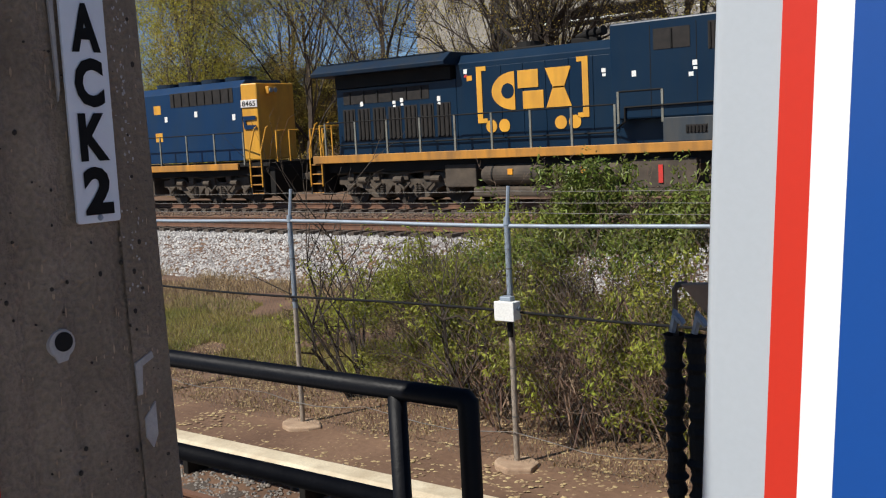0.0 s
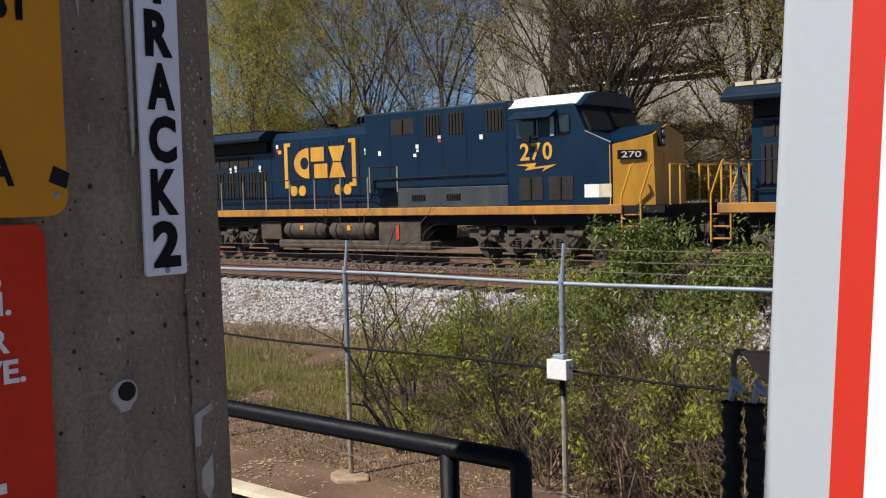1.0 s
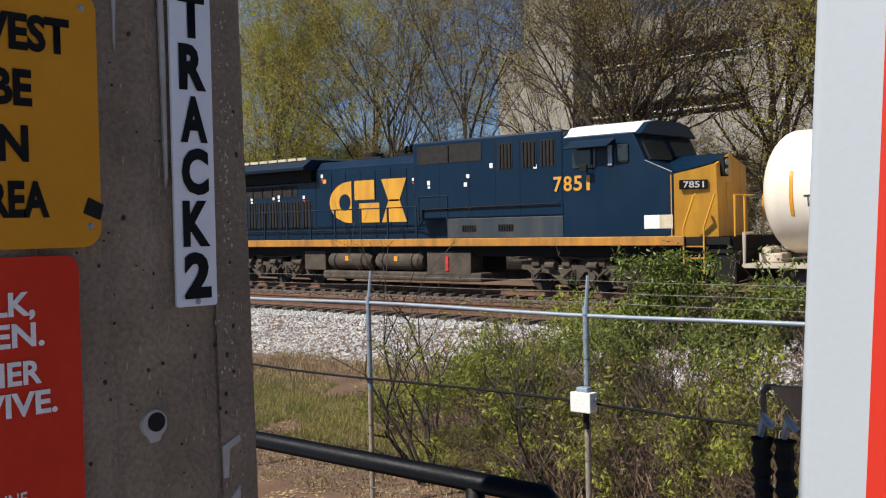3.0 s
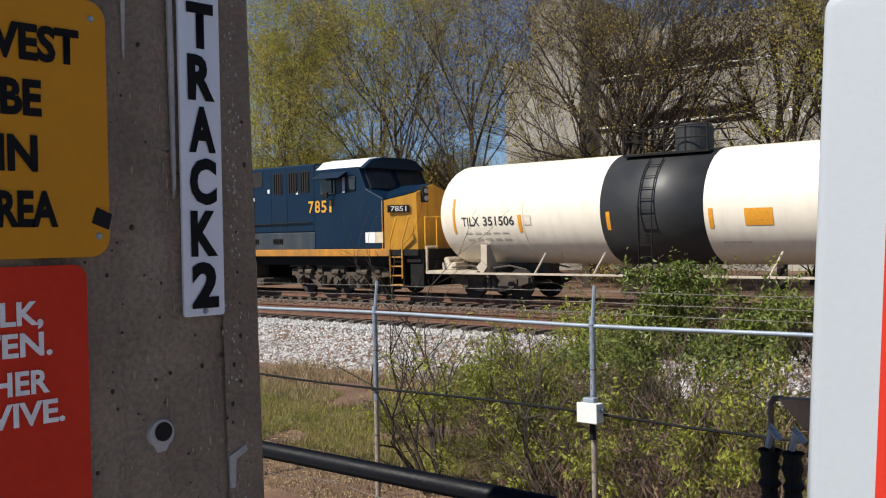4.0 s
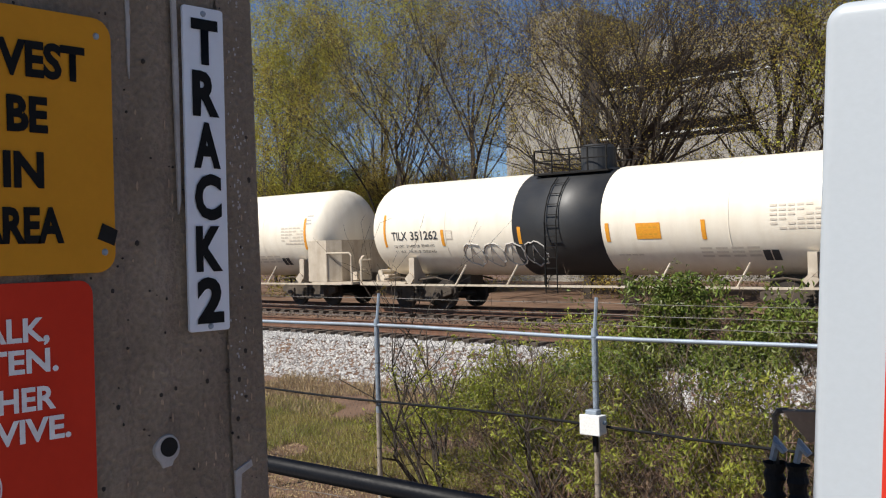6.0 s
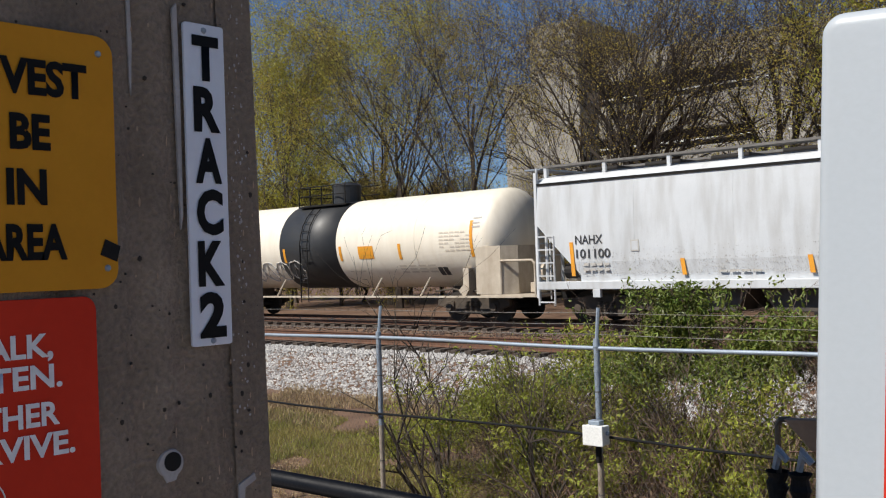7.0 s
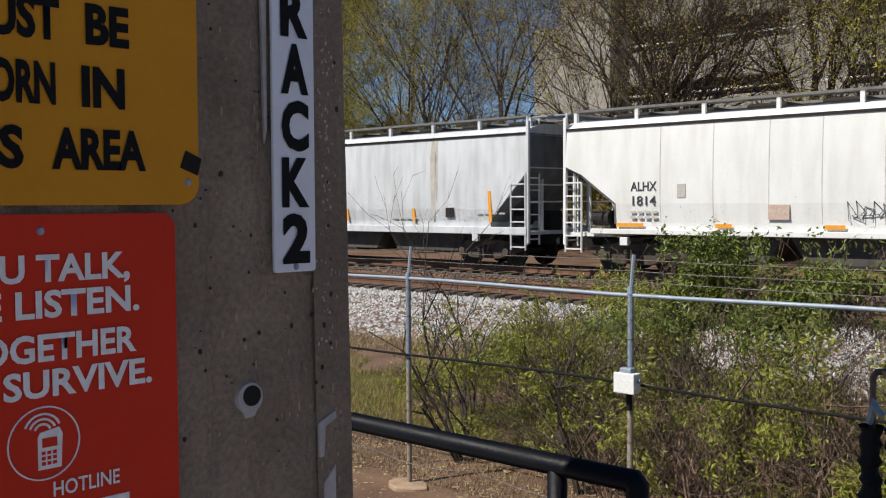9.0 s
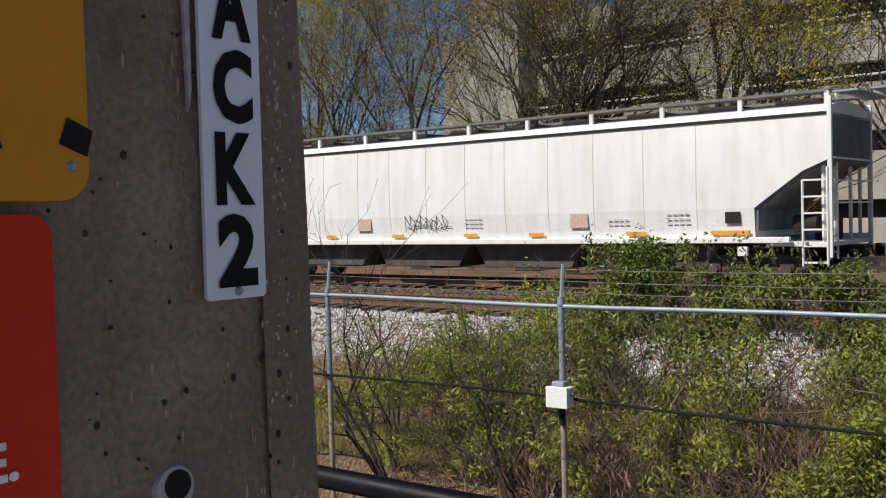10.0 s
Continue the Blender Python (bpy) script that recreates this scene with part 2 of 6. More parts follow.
def mesh_of(name, bm, material, smooth=False):
    me = bpy.data.meshes.new(name)
    bm.to_mesh(me)
    bm.free()
    me.materials.append(material)
    if smooth:
        for p in me.polygons:
            p.use_smooth = True
    return me


def thing(name, label, category, m=None, group="", kind=""):
    ob = tagged(new(name), label, category, group, kind)
    ob.matrix_world = m or Matrix()
    return ob


def part(name, bm, material, parent, label="", smooth=False):
    me = bm if isinstance(bm, bpy.types.Mesh) else mesh_of(name, bm, material, smooth)
    ob = new(name, me)
    ob.parent = parent
    if label:
        ob["label"] = label
    return ob


def solid(name, bm, material, label, category, group="", kind="", smooth=False):
    return tagged(new(name, mesh_of(name, bm, material, smooth)), label, category, group, kind)


def B(*args, **kw):
    bm = bmesh.new()
    box(bm, *args, **kw)
    return bm


def text_mesh(s, height, material, width=None, bold=0.015):
    """Lettering in the built-in font, in the plane of x and y, from the origin, capital height and overall width given."""
    cu = bpy.data.curves.new("lettering", "FONT")
    cu.body, cu.size, cu.offset = s, 1.0, bold
    cu.resolution_u = 3
    ob = bpy.data.objects.new("lettering", cu)
    scene.collection.objects.link(ob)
    dg = bpy.context.evaluated_depsgraph_get()
    dg.update()
    me = bpy.data.meshes.new_from_object(ob.evaluated_get(dg))
    bpy.data.objects.remove(ob)
    n = len(me.vertices)
    co = np.empty(n * 3)
    me.vertices.foreach_get("co", co)
    co = co.reshape(-1, 3)
    k = height / 0.70
    x0 = co[:, 0].min()
    kx = k if width is None else width / (co[:, 0].max() - x0)
    co[:, 0], co[:, 1] = (co[:, 0] - x0) * kx, co[:, 1] * k
    me.vertices.foreach_set("co", co.ravel())
    me.materials.clear()
    me.materials.append(material)
    return me


def lettering(name, s, height, material, parent, m, width=None, wrap=None, label="", bold=0.015):
    me = text_mesh(s, height, material, width, bold)
    me.transform(m)
    if wrap:
        for v in me.vertices:
            v.co = wrap(v.co)
    me.update()
    return part(name, me, material, parent, label)


def digits(s, height, material, parent, x, y, z, width):
    """Evenly spaced figures on a face that looks towards -y."""
    pitch = width / len(s)
    for i, ch in enumerate(s):
        w = pitch * (0.33 if ch == "1" else 0.84)
        lettering("figure", ch, height, material, parent, on_side(x + pitch * i + (pitch * 0.84 - w) / 2, y, z), w, bold=0.02)


def on_side(x, y, z):
    """Lettering on a vertical face that looks towards -y."""
    return pose(x, y, z, 90, 0, 0)




# ---- the train: local x along the track, y across (near side negative), z above the rail ----
RAIL_Z, TRACK_Y, SPEED = 1.4, 24.55, 10.75
vehicles, wheelsets = [], []


def vehicle(name, s, label, category, group=""):
    ob = thing(name, label, category, pose(s, TRACK_Y, RAIL_Z), group)
    vehicles.append((ob, s))
    return ob


# wheels coloured darker than the bogies for the shade behind the side frames
WHEELSTEEL = mat("shade_darkened_wheel_steel", (0.026, 0.021, 0.017), (0.045, 0.035, 0.027), 0.85, 0, 4, 60, 0.2)


def wheel_mesh():
    bm = bmesh.new()
    for y in (-0.79, 0.66):
        cyl(bm, (0, y, 0), (0, y + 0.13, 0), 0.46, n=28)
        cyl(bm, (0, y + (0.13 if y > 0 else -0.03), 0), (0, y + (0.16 if y > 0 else 0), 0), 0.2, n=14)
        for k in range(6):
            a = k * math.pi / 3
            c = Vector((math.cos(a) * 0.3, 0, math.sin(a) * 0.3))
            cyl(bm, c + Vector((0, y - 0.008, 0)), c + Vector((0, y + 0.138, 0)), 0.05, n=8)
    cyl(bm, (0, -0.95, 0), (0, 0.95, 0), 0.085, n=12)
    return mesh_of("wheelset", bm, WHEELSTEEL)


WHEELS = wheel_mesh()


def bogie(parent, x, axles, six=False):
    """A truck with cast side frames, springs, bolster, journals and its wheelsets."""
    bm = bmesh.new()
    half = max(axles) + 0.55
    for y in (-1.12, 0.98):
        if six:
            box(bm, -half * 0.9, half * 0.9, y * 0.5 - 0.05, y * 0.5 + 0.3, 0.16, 0.98, 0.04)
            for q in (-0.78, -0.36, 0.1, 0.44, 0.8):
                box(bm, q * half - 0.14, q * half + 0.14, y - 0.07, y + 0.16, 0.72, 1.0, 0.03)
                pipe(bm, [(q * half - 0.2, y - 0.1, 0.62), (q * half, y - 0.12, 0.46), (q * half + 0.24, y - 0.1, 0.66)], 0.035, 6)
            prism(bm, [(-half, 0.62), (-half, 0.86), (-half * 0.55, 0.95), (-half * 0.45, 0.78), (-half * 0.2, 0.78), (-half * 0.1, 1.0), (half * 0.1, 1.0),
                       (half * 0.2, 0.78), (half * 0.45, 0.78), (half * 0.55, 0.95), (half, 0.86), (half, 0.62), (half * 0.6, 0.5), (half * 0.42, 0.2), (half * 0.25, 0.2),
                       (half * 0.12, 0.56), (-half * 0.12, 0.56), (-half * 0.25, 0.2), (-half * 0.42, 0.2), (-half * 0.6, 0.5)], "y", y, y + 0.14, 0.02)
        else:
            prism(bm, [(-half, 0.5), (-half, 0.68), (-0.5, 0.82), (0.5, 0.82), (half, 0.68), (half, 0.5), (0.55, 0.24), (-0.55, 0.24)], "y", y, y + 0.14, 0.02)
        for a in axles:
            box(bm, a - 0.17, a + 0.17, y - 0.06, y + 0.2, 0.3, 0.64, 0.03)
            cyl(bm, (a, y - 0.12, 0.46), (a, y + 0.02, 0.46), 0.12, n=12)
        for sx in ((-0.2, 0.0, 0.2) if not six else (-half * 0.33, -half * 0.27, half * 0.27, half * 0.33)):
            for k in range(5):
                cyl(bm, (sx, y - 0.03, 0.32 + 0.07 * k), (sx, y - 0.03, 0.36 + 0.07 * k), 0.08, n=10)
        pipe(bm, [(-half, y - 0.08, 0.95), (-half * 0.5, y - 0.09, 1.02), (0, y - 0.08, 0.92), (half * 0.6, y - 0.1, 1.02), (half, y - 0.05, 0.9)], 0.03, 6)
        if six:
            for sx in (-0.62, -0.05, 0.52):
                cyl(bm, (sx * half, y - 0.1, 0.75), (sx * half + 0.32, y - 0.1, 0.75), 0.1, n=10)
    box(bm, -0.25, 0.25, -1.0, 1.0, 0.55, 0.95, 0.03)
    fr = part("bogie", bm, RUNNING, parent, "dusty brown cast steel bogie")
    fr.location = (x, 0, 0)
    for a in axles:
        w = part("wheelset", WHEELS, RUNNING, fr)
        w.location = (a, 0, 0.46)
        wheelsets.append((w, a))
    return fr


def coupler(parent, x, d):
    bm = bmesh.new()
    box(bm, min(x, x + d * 0.55), max(x, x + d * 0.55), -0.1, 0.1, 0.76, 0.98, 0.03)
    box(bm, min(x + d * 0.4, x + d * 0.72), max(x + d * 0.4, x + d * 0.72), -0.17, 0.17, 0.72, 1.02, 0.05)
    part("coupler", bm, RUNNING, parent)


def handrail(parent, x0, x1, y, z0, h, n, material, drop=True):
    posts = [x0 + (x1 - x0) * i / (n - 1) for i in range(n)]
    bm = bmesh.new()
    pipe(bm, [(x0, y, z0 + h), (x1, y, z0 + h)], 0.02, 6)
    part("handrail", bm, BLACK if material is None else material, parent)
    for p in posts:
        part("handrail_post", B(p - 0.03, p + 0.03, y - 0.02, y + 0.02, z0 - 0.1, z0 + h), RAILGREY if material is None else material, parent)


RAILGREY = mat("worn_rail_post", (0.2, 0.2, 0.17), (0.12, 0.12, 0.1), 0.6, 0, 4, 40, 0.05)


def steps(parent, x, w, material):
    """End steps: side plates, yellow-edged treads, and two bent grab rails."""
    bm = bmesh.new()
    box(bm, x - 0.03, x + 0.03, -1.5, -0.95, 0.35, 1.5, 0.01)
    box(bm, x + w - 0.03, x + w + 0.03, -1.5, -0.95, 0.35, 1.5, 0.01)
    box(bm, x, x + w, -1.05, -0.98, 0.3, 1.5)
    part("step_well", bm, BLACK, parent)
    for k in range(4):
        part("step", B(x, x + w, -1.5, -1.1, 0.36 + 0.3 * k, 0.4 + 0.3 * k, bevel=0.008), SILL, parent, "worn yellow-edged step")
    for xx in (x + 0.02, x + w - 0.02):
        d = 0.28
        bm = bmesh.new()
        pipe(bm, [(xx, -1.53, 0.6), (xx, -1.53, 1.75), (xx + d, -1.5, 2.55), (xx + d, -1.4, 2.6)], 0.024, 6)
        part("grab_rail", bm, material, parent, "yellow bent grab rail")


def brand_shapes(parent, x, w, z, h, y, brackets):
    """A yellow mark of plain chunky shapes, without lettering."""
    k = h / 2
    # a half disc with a round eye, two bars set off from one another, and a bow-tie of two wedges
    n = 20
    bm = bmesh.new()
    arc = [(x + w * 0.3 + math.cos(a) * w * 0.3, z + k + math.sin(a) * k) for a in [math.pi * (0.5 + i / n) for i in range(n + 1)]]
    prism(bm, arc, "y", y, y + 0.02)
    mark = part("brand_mark", bm, YELLOW, parent, "solid yellow half-disc brand mark")
    bm = bmesh.new()
    cyl(bm, (x + w * 0.21, y - 0.004, z + k), (x + w * 0.21, y + 0.002, z + k), h * 0.2, n=20)
    part("eye", bm, BLUE, mark)
    for u, v in ((0.34, 0.54), (0.4, 0.0)):
        bm = bmesh.new()
        prism(bm, [(x + w * u, z + h * v), (x + w * u, z + h * (v + 0.46)), (x + w * (u + 0.26), z + h * (v + 0.46)), (x + w * (u + 0.26), z + h * v)], "y", y, y + 0.02, 0.006)
        part("brand_mark", bm, YELLOW, parent, "solid yellow bar brand mark")
    for v0, v1 in ((0.0, 0.52), (1.0, 0.48)):
        bm = bmesh.new()
        prism(bm, [(x + w * 0.69, z + h * v0), (x + w * 0.78, z + h * v1), (x + w * 0.91, z + h * v1), (x + w, z + h * v0)], "y", y, y + 0.02)
        part("brand_mark", bm, YELLOW, parent, "solid yellow wedge brand mark")
    if brackets:
        for sx, d in ((x - w * 0.2, 1), (x + w * 1.2, -1)):
            bm = bmesh.new()
            prism(bm, [(sx, z - h * 0.3), (sx, z + h * 1.2), (sx + d * w * 0.13, z + h * 1.2), (sx + d * w * 0.13, z + h * 1.08), (sx + d * w * 0.07, z + h * 1.08),
                       (sx + d * w * 0.07, z - h * 0.18), (sx + d * w * 0.13, z - h * 0.18), (sx + d * w * 0.13, z - h * 0.3)], "y", y, y + 0.02)
            part("brand_mark", bm, YELLOW, parent, "yellow bracket-shaped brand mark")
        for sx in (x - w * 0.02, x + w * 0.15, x + w * 0.86, x + w * 1.03):
            bm = bmesh.new()
            cyl(bm, (sx, y, z - h * 0.4), (sx, y + 0.02, z - h * 0.4), w * 0.072, n=20)
            part("brand_mark", bm, YELLOW, parent, "yellow disc brand mark")


def sticker(parent, x, z, y, w, h, m):
    part("sticker", B(x, x + w, y - 0.008, y, z, z + h), m, parent)


def louvre(parent, x0, x1, z0, z1, y, slats, name="vent"):
    v = part(name, B(x0, x1, y - 0.012, y, z0, z1), GRILLE, parent, "dark louvred vent")
    for i in range(slats):
        x = x0 + (x1 - x0) * (i + 0.5) / slats
        part("slat", B(x - 0.02, x + 0.02, y - 0.04, y - 0.012, z0 + 0.03, z1 - 0.03), BLACK, v)


def locomotive(s, number, label, cab_num, bracket, tall_win):
    """A wide-nose diesel: x 0 at the rear end, nose at the higher x."""
    ob = vehicle("locomotive", s, label, "locomotive", "locomotives of the train")
    L = 22.0
    # frame, walkway and sill
    bm = bmesh.new()
    box(bm, 0.3, L - 0.7, -1.3, 1.3, 1.0, 1.33, 0.02)
    box(bm, 6.0, 12.5, -1.0, 1.0, 0.35, 1.0, 0.05)
    part("frame", bm, BLACK, ob)
    part("sill", B(0.25, 20.2, -1.58, -1.5, 1.31, 1.55, bevel=0.015), SILL, ob, "worn orange side sill")
    part("walkway", B(0.25, L - 0.6, -1.5, 1.55, 1.33, 1.52), BLACK, ob)
    part("sill", B(0.25, 20.2, 1.551, 1.6, 1.31, 1.55), SILL, ob)
    # radiator section and wings
    part("radiator_body", B(0.9, 5.6, -1.02, 1.02, 1.52, 3.6, bevel=0.03), BLUE, ob)
    part("radiator_core", B(1.0, 5.5, -1.15, 1.15, 3.6, 3.98), BLACK, ob)
    bm = bmesh.new()
    prism(bm, [(-1.55, 3.98), (-1.58, 4.1), (-1.2, 4.36), (1.2, 4.36), (1.58, 4.1), (1.55, 3.98)], "x", 0.35, 5.6, 0.02)
    part("radiator_wing", bm, BLUE_ROOF, ob, "overhanging dark blue radiator wing")
    for k in range(9):
        part("radiator_grille", B(0.6 + 0.54 * k, 1.06 + 0.54 * k, -1.25, 1.25, 4.36, 4.45 if not bracket else 4.38), COVER if not bracket else BLUE_ROOF, ob)
    for k in range(7):
        louvre(ob, 1.15 + 0.62 * k, 1.65 + 0.62 * k, 1.95, 2.95, -1.02, 3, "hood_door")
    louvre(ob, 1.2, 4.6, 3.1, 3.5, -1.02, 6)
    # engine hood
    bm = bmesh.new()
    prism(bm, [(-1.02, 1.52), (-1.02, 4.0), (-0.75, 4.25), (0.75, 4.25), (1.02, 4.0), (1.02, 1.52)], "x", 5.6, 10.8, 0.02)
    part("engine_hood", bm, BLUE, ob, "blue painted engine hood")
    for k in range(7):
        x = 5.75 + 0.72 * k
        part("hood_door", B(x, x + 0.69, -1.036, -1.02, 1.85, 3.85, bevel=0.006), BLUE, ob)
    bm = bmesh.new()
    cyl(bm, (7.4, 0.1, 4.2), (7.4, 0.1, 4.5), 0.38, 0.34, 18)
    box(bm, 6.9, 8.3, -0.45, 0.45, 4.2, 4.34, 0.04)
    part("exhaust_stack", bm, BLACK, ob, "soot-black exhaust stack")
    bm = bmesh.new()
    for k in range(3):
        cyl(bm, (9.3 + 0.22 * k, -0.5, 4.42), (9.75 + 0.22 * k, -0.62, 4.46 + 0.03 * k), 0.05, 0.13, 12)
    box(bm, 9.2, 10.0, -0.65, -0.4, 4.2, 4.38, 0.02)
    part("air_horn", bm, BLACK, ob)
    # full-width section behind the cab
    part("inverter_cabinet", B(10.8, 16.5, -1.52, 1.52, 2.15, 4.54, bevel=0.05), BLUE, ob, "tall blue equipment cabinet")
    part("lower_cabinet", B(12.2, 16.5, -1.535, 1.52, 1.55, 2.15, bevel=0.02), GREYBLUE, ob, "grimy grey-blue lower cabinet")
    part("lower_cabinet", B(10.8, 12.2, -1.05, 1.05, 1.55, 2.15), BLUE, ob)
    if tall_win:
        louvre(ob, 11.0, 13.6, 3.85, 4.4, -1.52, 1)
        for x in (14.25, 15.1, 15.75):
            louvre(ob, x, x + 0.5, 3.55, 4.3, -1.52, 4)
    else:
        louvre(ob, 12.0, 12.95, 3.8, 4.3, -1.52, 1)
        for x in (13.4, 14.3, 15.75):
            louvre(ob, x, x + 0.62, 3.7, 4.35, -1.52, 5)
    for x in (11.9, 13.1, 14.1, 15.0):
        part("door_seam", B(x, x + 0.015, -1.526, -1.52, 2.2, 4.4), BLACK, ob)
    for x in (12.8, 14.2):
        louvre(ob, x, x + 0.55, 1.75, 1.95, -1.535, 6)
    # cab
    bm = bmesh.new()
    prism(bm, [(16.5, 1.55), (16.5, 4.3), (18.75, 4.3), (19.1, 3.55), (19.9, 3.2), (19.9, 1.55)], "y", -1.53, 1.53, 0.03)
    part("cab", bm, BLUE, ob, "blue painted wide-nose cab")
    bm = bmesh.new()
    prism(bm, [(-1.5, 4.28), (-1.05, 4.58), (-0.6, 4.66), (0.6, 4.66), (1.05, 4.58), (1.5, 4.28)], "x", 16.45, 18.8, 0.02)
    part("cab_roof", bm, WHITE, ob, "white painted cab roof")
    bm = bmesh.new()
    prism(bm, [(-1.5, 4.24), (-1.05, 4.56), (-0.6, 4.64), (0.6, 4.64), (1.05, 4.56), (1.5, 4.24)], "x", 18.79, 18.98, 0.02)
    part("roof_front", bm, BLUE, ob, "blue brow over the windscreen")
    w = part("side_window", B(16.85, 17.6, -1.56, -1.5, 3.42, 4.0, bevel=0.02), GLASS, ob, "dark sliding cab window")
    part("window_frame", B(17.45, 17.52, -1.575, -1.55, 3.42, 4.0), BLACK, w)
    part("window_frame", B(18.0, 18.13, -1.58, -1.55, 3.45, 3.98), GALV, w)
    part("side_window", B(18.25, 18.62, -1.56, -1.5, 3.5, 4.02, bevel=0.06), GLASS, ob)
    bm = bmesh.new()
    prism(bm, [(-1.52, 4.18), (-1.95, 3.95), (-1.93, 3.93), (-1.52, 4.12)], "x", 16.8, 18.2)
    part("sun_visor", bm, BLUE_ROOF, ob, "blue window awning")
    bm = bmesh.new()
    box(bm, 17.2, 17.45, -1.78, -1.7, 3.3, 3.5, 0.02)
    pipe(bm, [(17.3, -1.53, 3.4), (17.3, -1.75, 3.38)], 0.02, 6)
    part("mirror", bm, BLACK, ob)
    for y0, y1 in ((-1.32, -0.12), (0.12, 1.32)):
        bm = bmesh.new()
        prism(bm, [(18.74, 4.28), (18.8, 4.28), (19.16, 3.56), (19.08, 3.54)], "y", y0, y1, 0.01)
        part("windscreen", bm, GLASS, ob, "dark raked windscreen")
    # nose: two angled cheeks and a gabled front, with a blue top behind it
    bm = bmesh.new()
    lo = [bm.verts.new((x, y, 1.52)) for x, y in ((19.85, -1.535), (20.8, -0.85), (20.8, 0.85), (19.85, 1.535))]
    hi = [bm.verts.new(v) for v in ((19.85, -1.535, 3.12), (20.74, -0.85, 3.36), (20.7, 0, 3.66), (20.74, 0.85, 3.36), (19.85, 1.535, 3.12))]
    bk = [bm.verts.new((19.7, y, z)) for y, z in ((-1.5, 1.52), (-1.5, 3.1), (0, 3.62), (1.5, 3.1), (1.5, 1.52))]
    for q in ((lo[0], lo[1], hi[1], hi[0]), (lo[1], lo[2], hi[3], hi[2], hi[1]), (lo[2], lo[3], hi[4], hi[3]), (hi[0], hi[1], bk[1]), (hi[1], hi[2], bk[2], bk[1]),
              (hi[2], hi[3], bk[3], bk[2]), (hi[3], hi[4], bk[3]), (lo[0], hi[0], bk[1], bk[0]), (lo[3], bk[4], bk[3], hi[4]), tuple(bk), (lo[3], lo[2], lo[1], lo[0], bk[0], bk[4])):
        bm.faces.new(q)
    bmesh.ops.recalc_face_normals(bm, faces=bm.faces)
    part("nose", bm, YELLOW, ob, "yellow faceted nose with angled cheeks")
    bm = bmesh.new()
    prism(bm, [(-1.5, 3.0), (-1.5, 3.14), (-0.85, 3.4), (0, 3.67), (0.85, 3.4), (1.5, 3.14), (1.5, 3.0)], "x", 18.9, 19.86)
    for v in bm.verts:
        if v.co.x > 19.5 and abs(v.co.y) < 1.0:
            v.co.x += 0.8
    part("nose_top", bm, BLUE, ob, "blue sloping nose top")
    part("nose_door", B(20.72, 20.79, -0.34, 0.34, 1.6, 2.9, bevel=0.02), YELLOW, ob)
    hl = part("headlight", B(20.68, 20.86, -0.62, -0.38, 3.05, 3.55, bevel=0.02), BLACK, ob, "black twin headlight housing")
    for z in (3.18, 3.42):
        bm = bmesh.new()
        cyl(bm, (20.85, -0.5, z), (20.88, -0.5, z), 0.085, n=14)
        part("lens", bm, GALV, hl)
    nb = part("number_board", B(-0.36, 0.36, -0.03, 0.0, -0.12, 0.12, bevel=0.01), BLACK, ob, "black number board")
    nb.matrix_basis = pose(20.3, -1.22, 2.85, 0, 0, 39)
    lettering("number", cab_num, 0.16, INKWHITE, nb, on_side(-0.26, -0.034, -0.075), 0.52)
    bm = bmesh.new()
    box(bm, 19.6, L - 0.55, -1.4, 1.4, 1.1, 1.52, 0.02)
    box(bm, 20.9, L - 0.5, -1.35, 1.35, 0.35, 1.2, 0.03)
    part("pilot", bm, BLACK, ob)
    part("pilot", B(0.1, 0.35, -1.35, 1.35, 0.35, 1.35, bevel=0.03), BLACK, ob)
    steps(ob, 20.15, 0.6, YELLOW)
    steps(ob, 0.05, 0.55, YELLOW)
    for y in (-1.1, -0.55, 0.55, 1.1):
        for pts in ([(L - 0.65, y, 1.5), (L - 0.65, y, 2.55), (L - 0.65, y + 0.5, 2.55)], [(0.15, y, 1.5), (0.15, y, 2.5), (0.15, y + 0.5, 2.5)]):
            bm = bmesh.new()
            pipe(bm, pts, 0.022, 6)
            part("end_rail", bm, YELLOW, ob)
    for y in (-0.45, -0.3, 0.3, 0.45):
        for x, d in ((L - 0.5, 1), (0.1, -1)):
            bm = bmesh.new()
            pipe(bm, [(x, y, 0.95), (x + d * 0.15, y, 0.6), (x + d * 0.3, y * 0.8, 0.45), (x + d * 0.45, y * 0.7, 0.6)], 0.025, 6)
            part("brake_hose", bm, BLACK, ob)
    handrail(ob, 0.8, 10.9, -1.52, 1.55, 1.0, 9, None if bracket else BLUE_ROOF)
    handrail(ob, 11.0, 12.2, -1.52, 2.15, 0.7, 2, None if bracket else BLUE_ROOF)
    bm = bmesh.new()
    pipe(bm, [(0.9, -1.1, 1.85), (10.6, -1.1, 1.85), (11.2, -1.56, 2.1), (11.2, -1.56, 2.45), (16.4, -1.58, 2.5)], 0.022, 6)
    part("grab_rail", bm, BLACK, ob)
    # underframe
    for x0, x1 in ((6.6, 8.7), (8.9, 11.0)):
        bm = bmesh.new()
        cyl(bm, (x0 + 0.15, -1.2, 0.84), (x1 - 0.15, -1.2, 0.84), 0.3, n=24)
        cyl(bm, (x0, -1.2, 0.84), (x0 + 0.15, -1.2, 0.84), 0.2, 0.3, 24)
        cyl(bm, (x1 - 0.15, -1.2, 0.84), (x1, -1.2, 0.84), 0.3, 0.2, 24)
        t = part("air_tank", bm, RUNNING, ob, "dull brown cylindrical air reservoir")
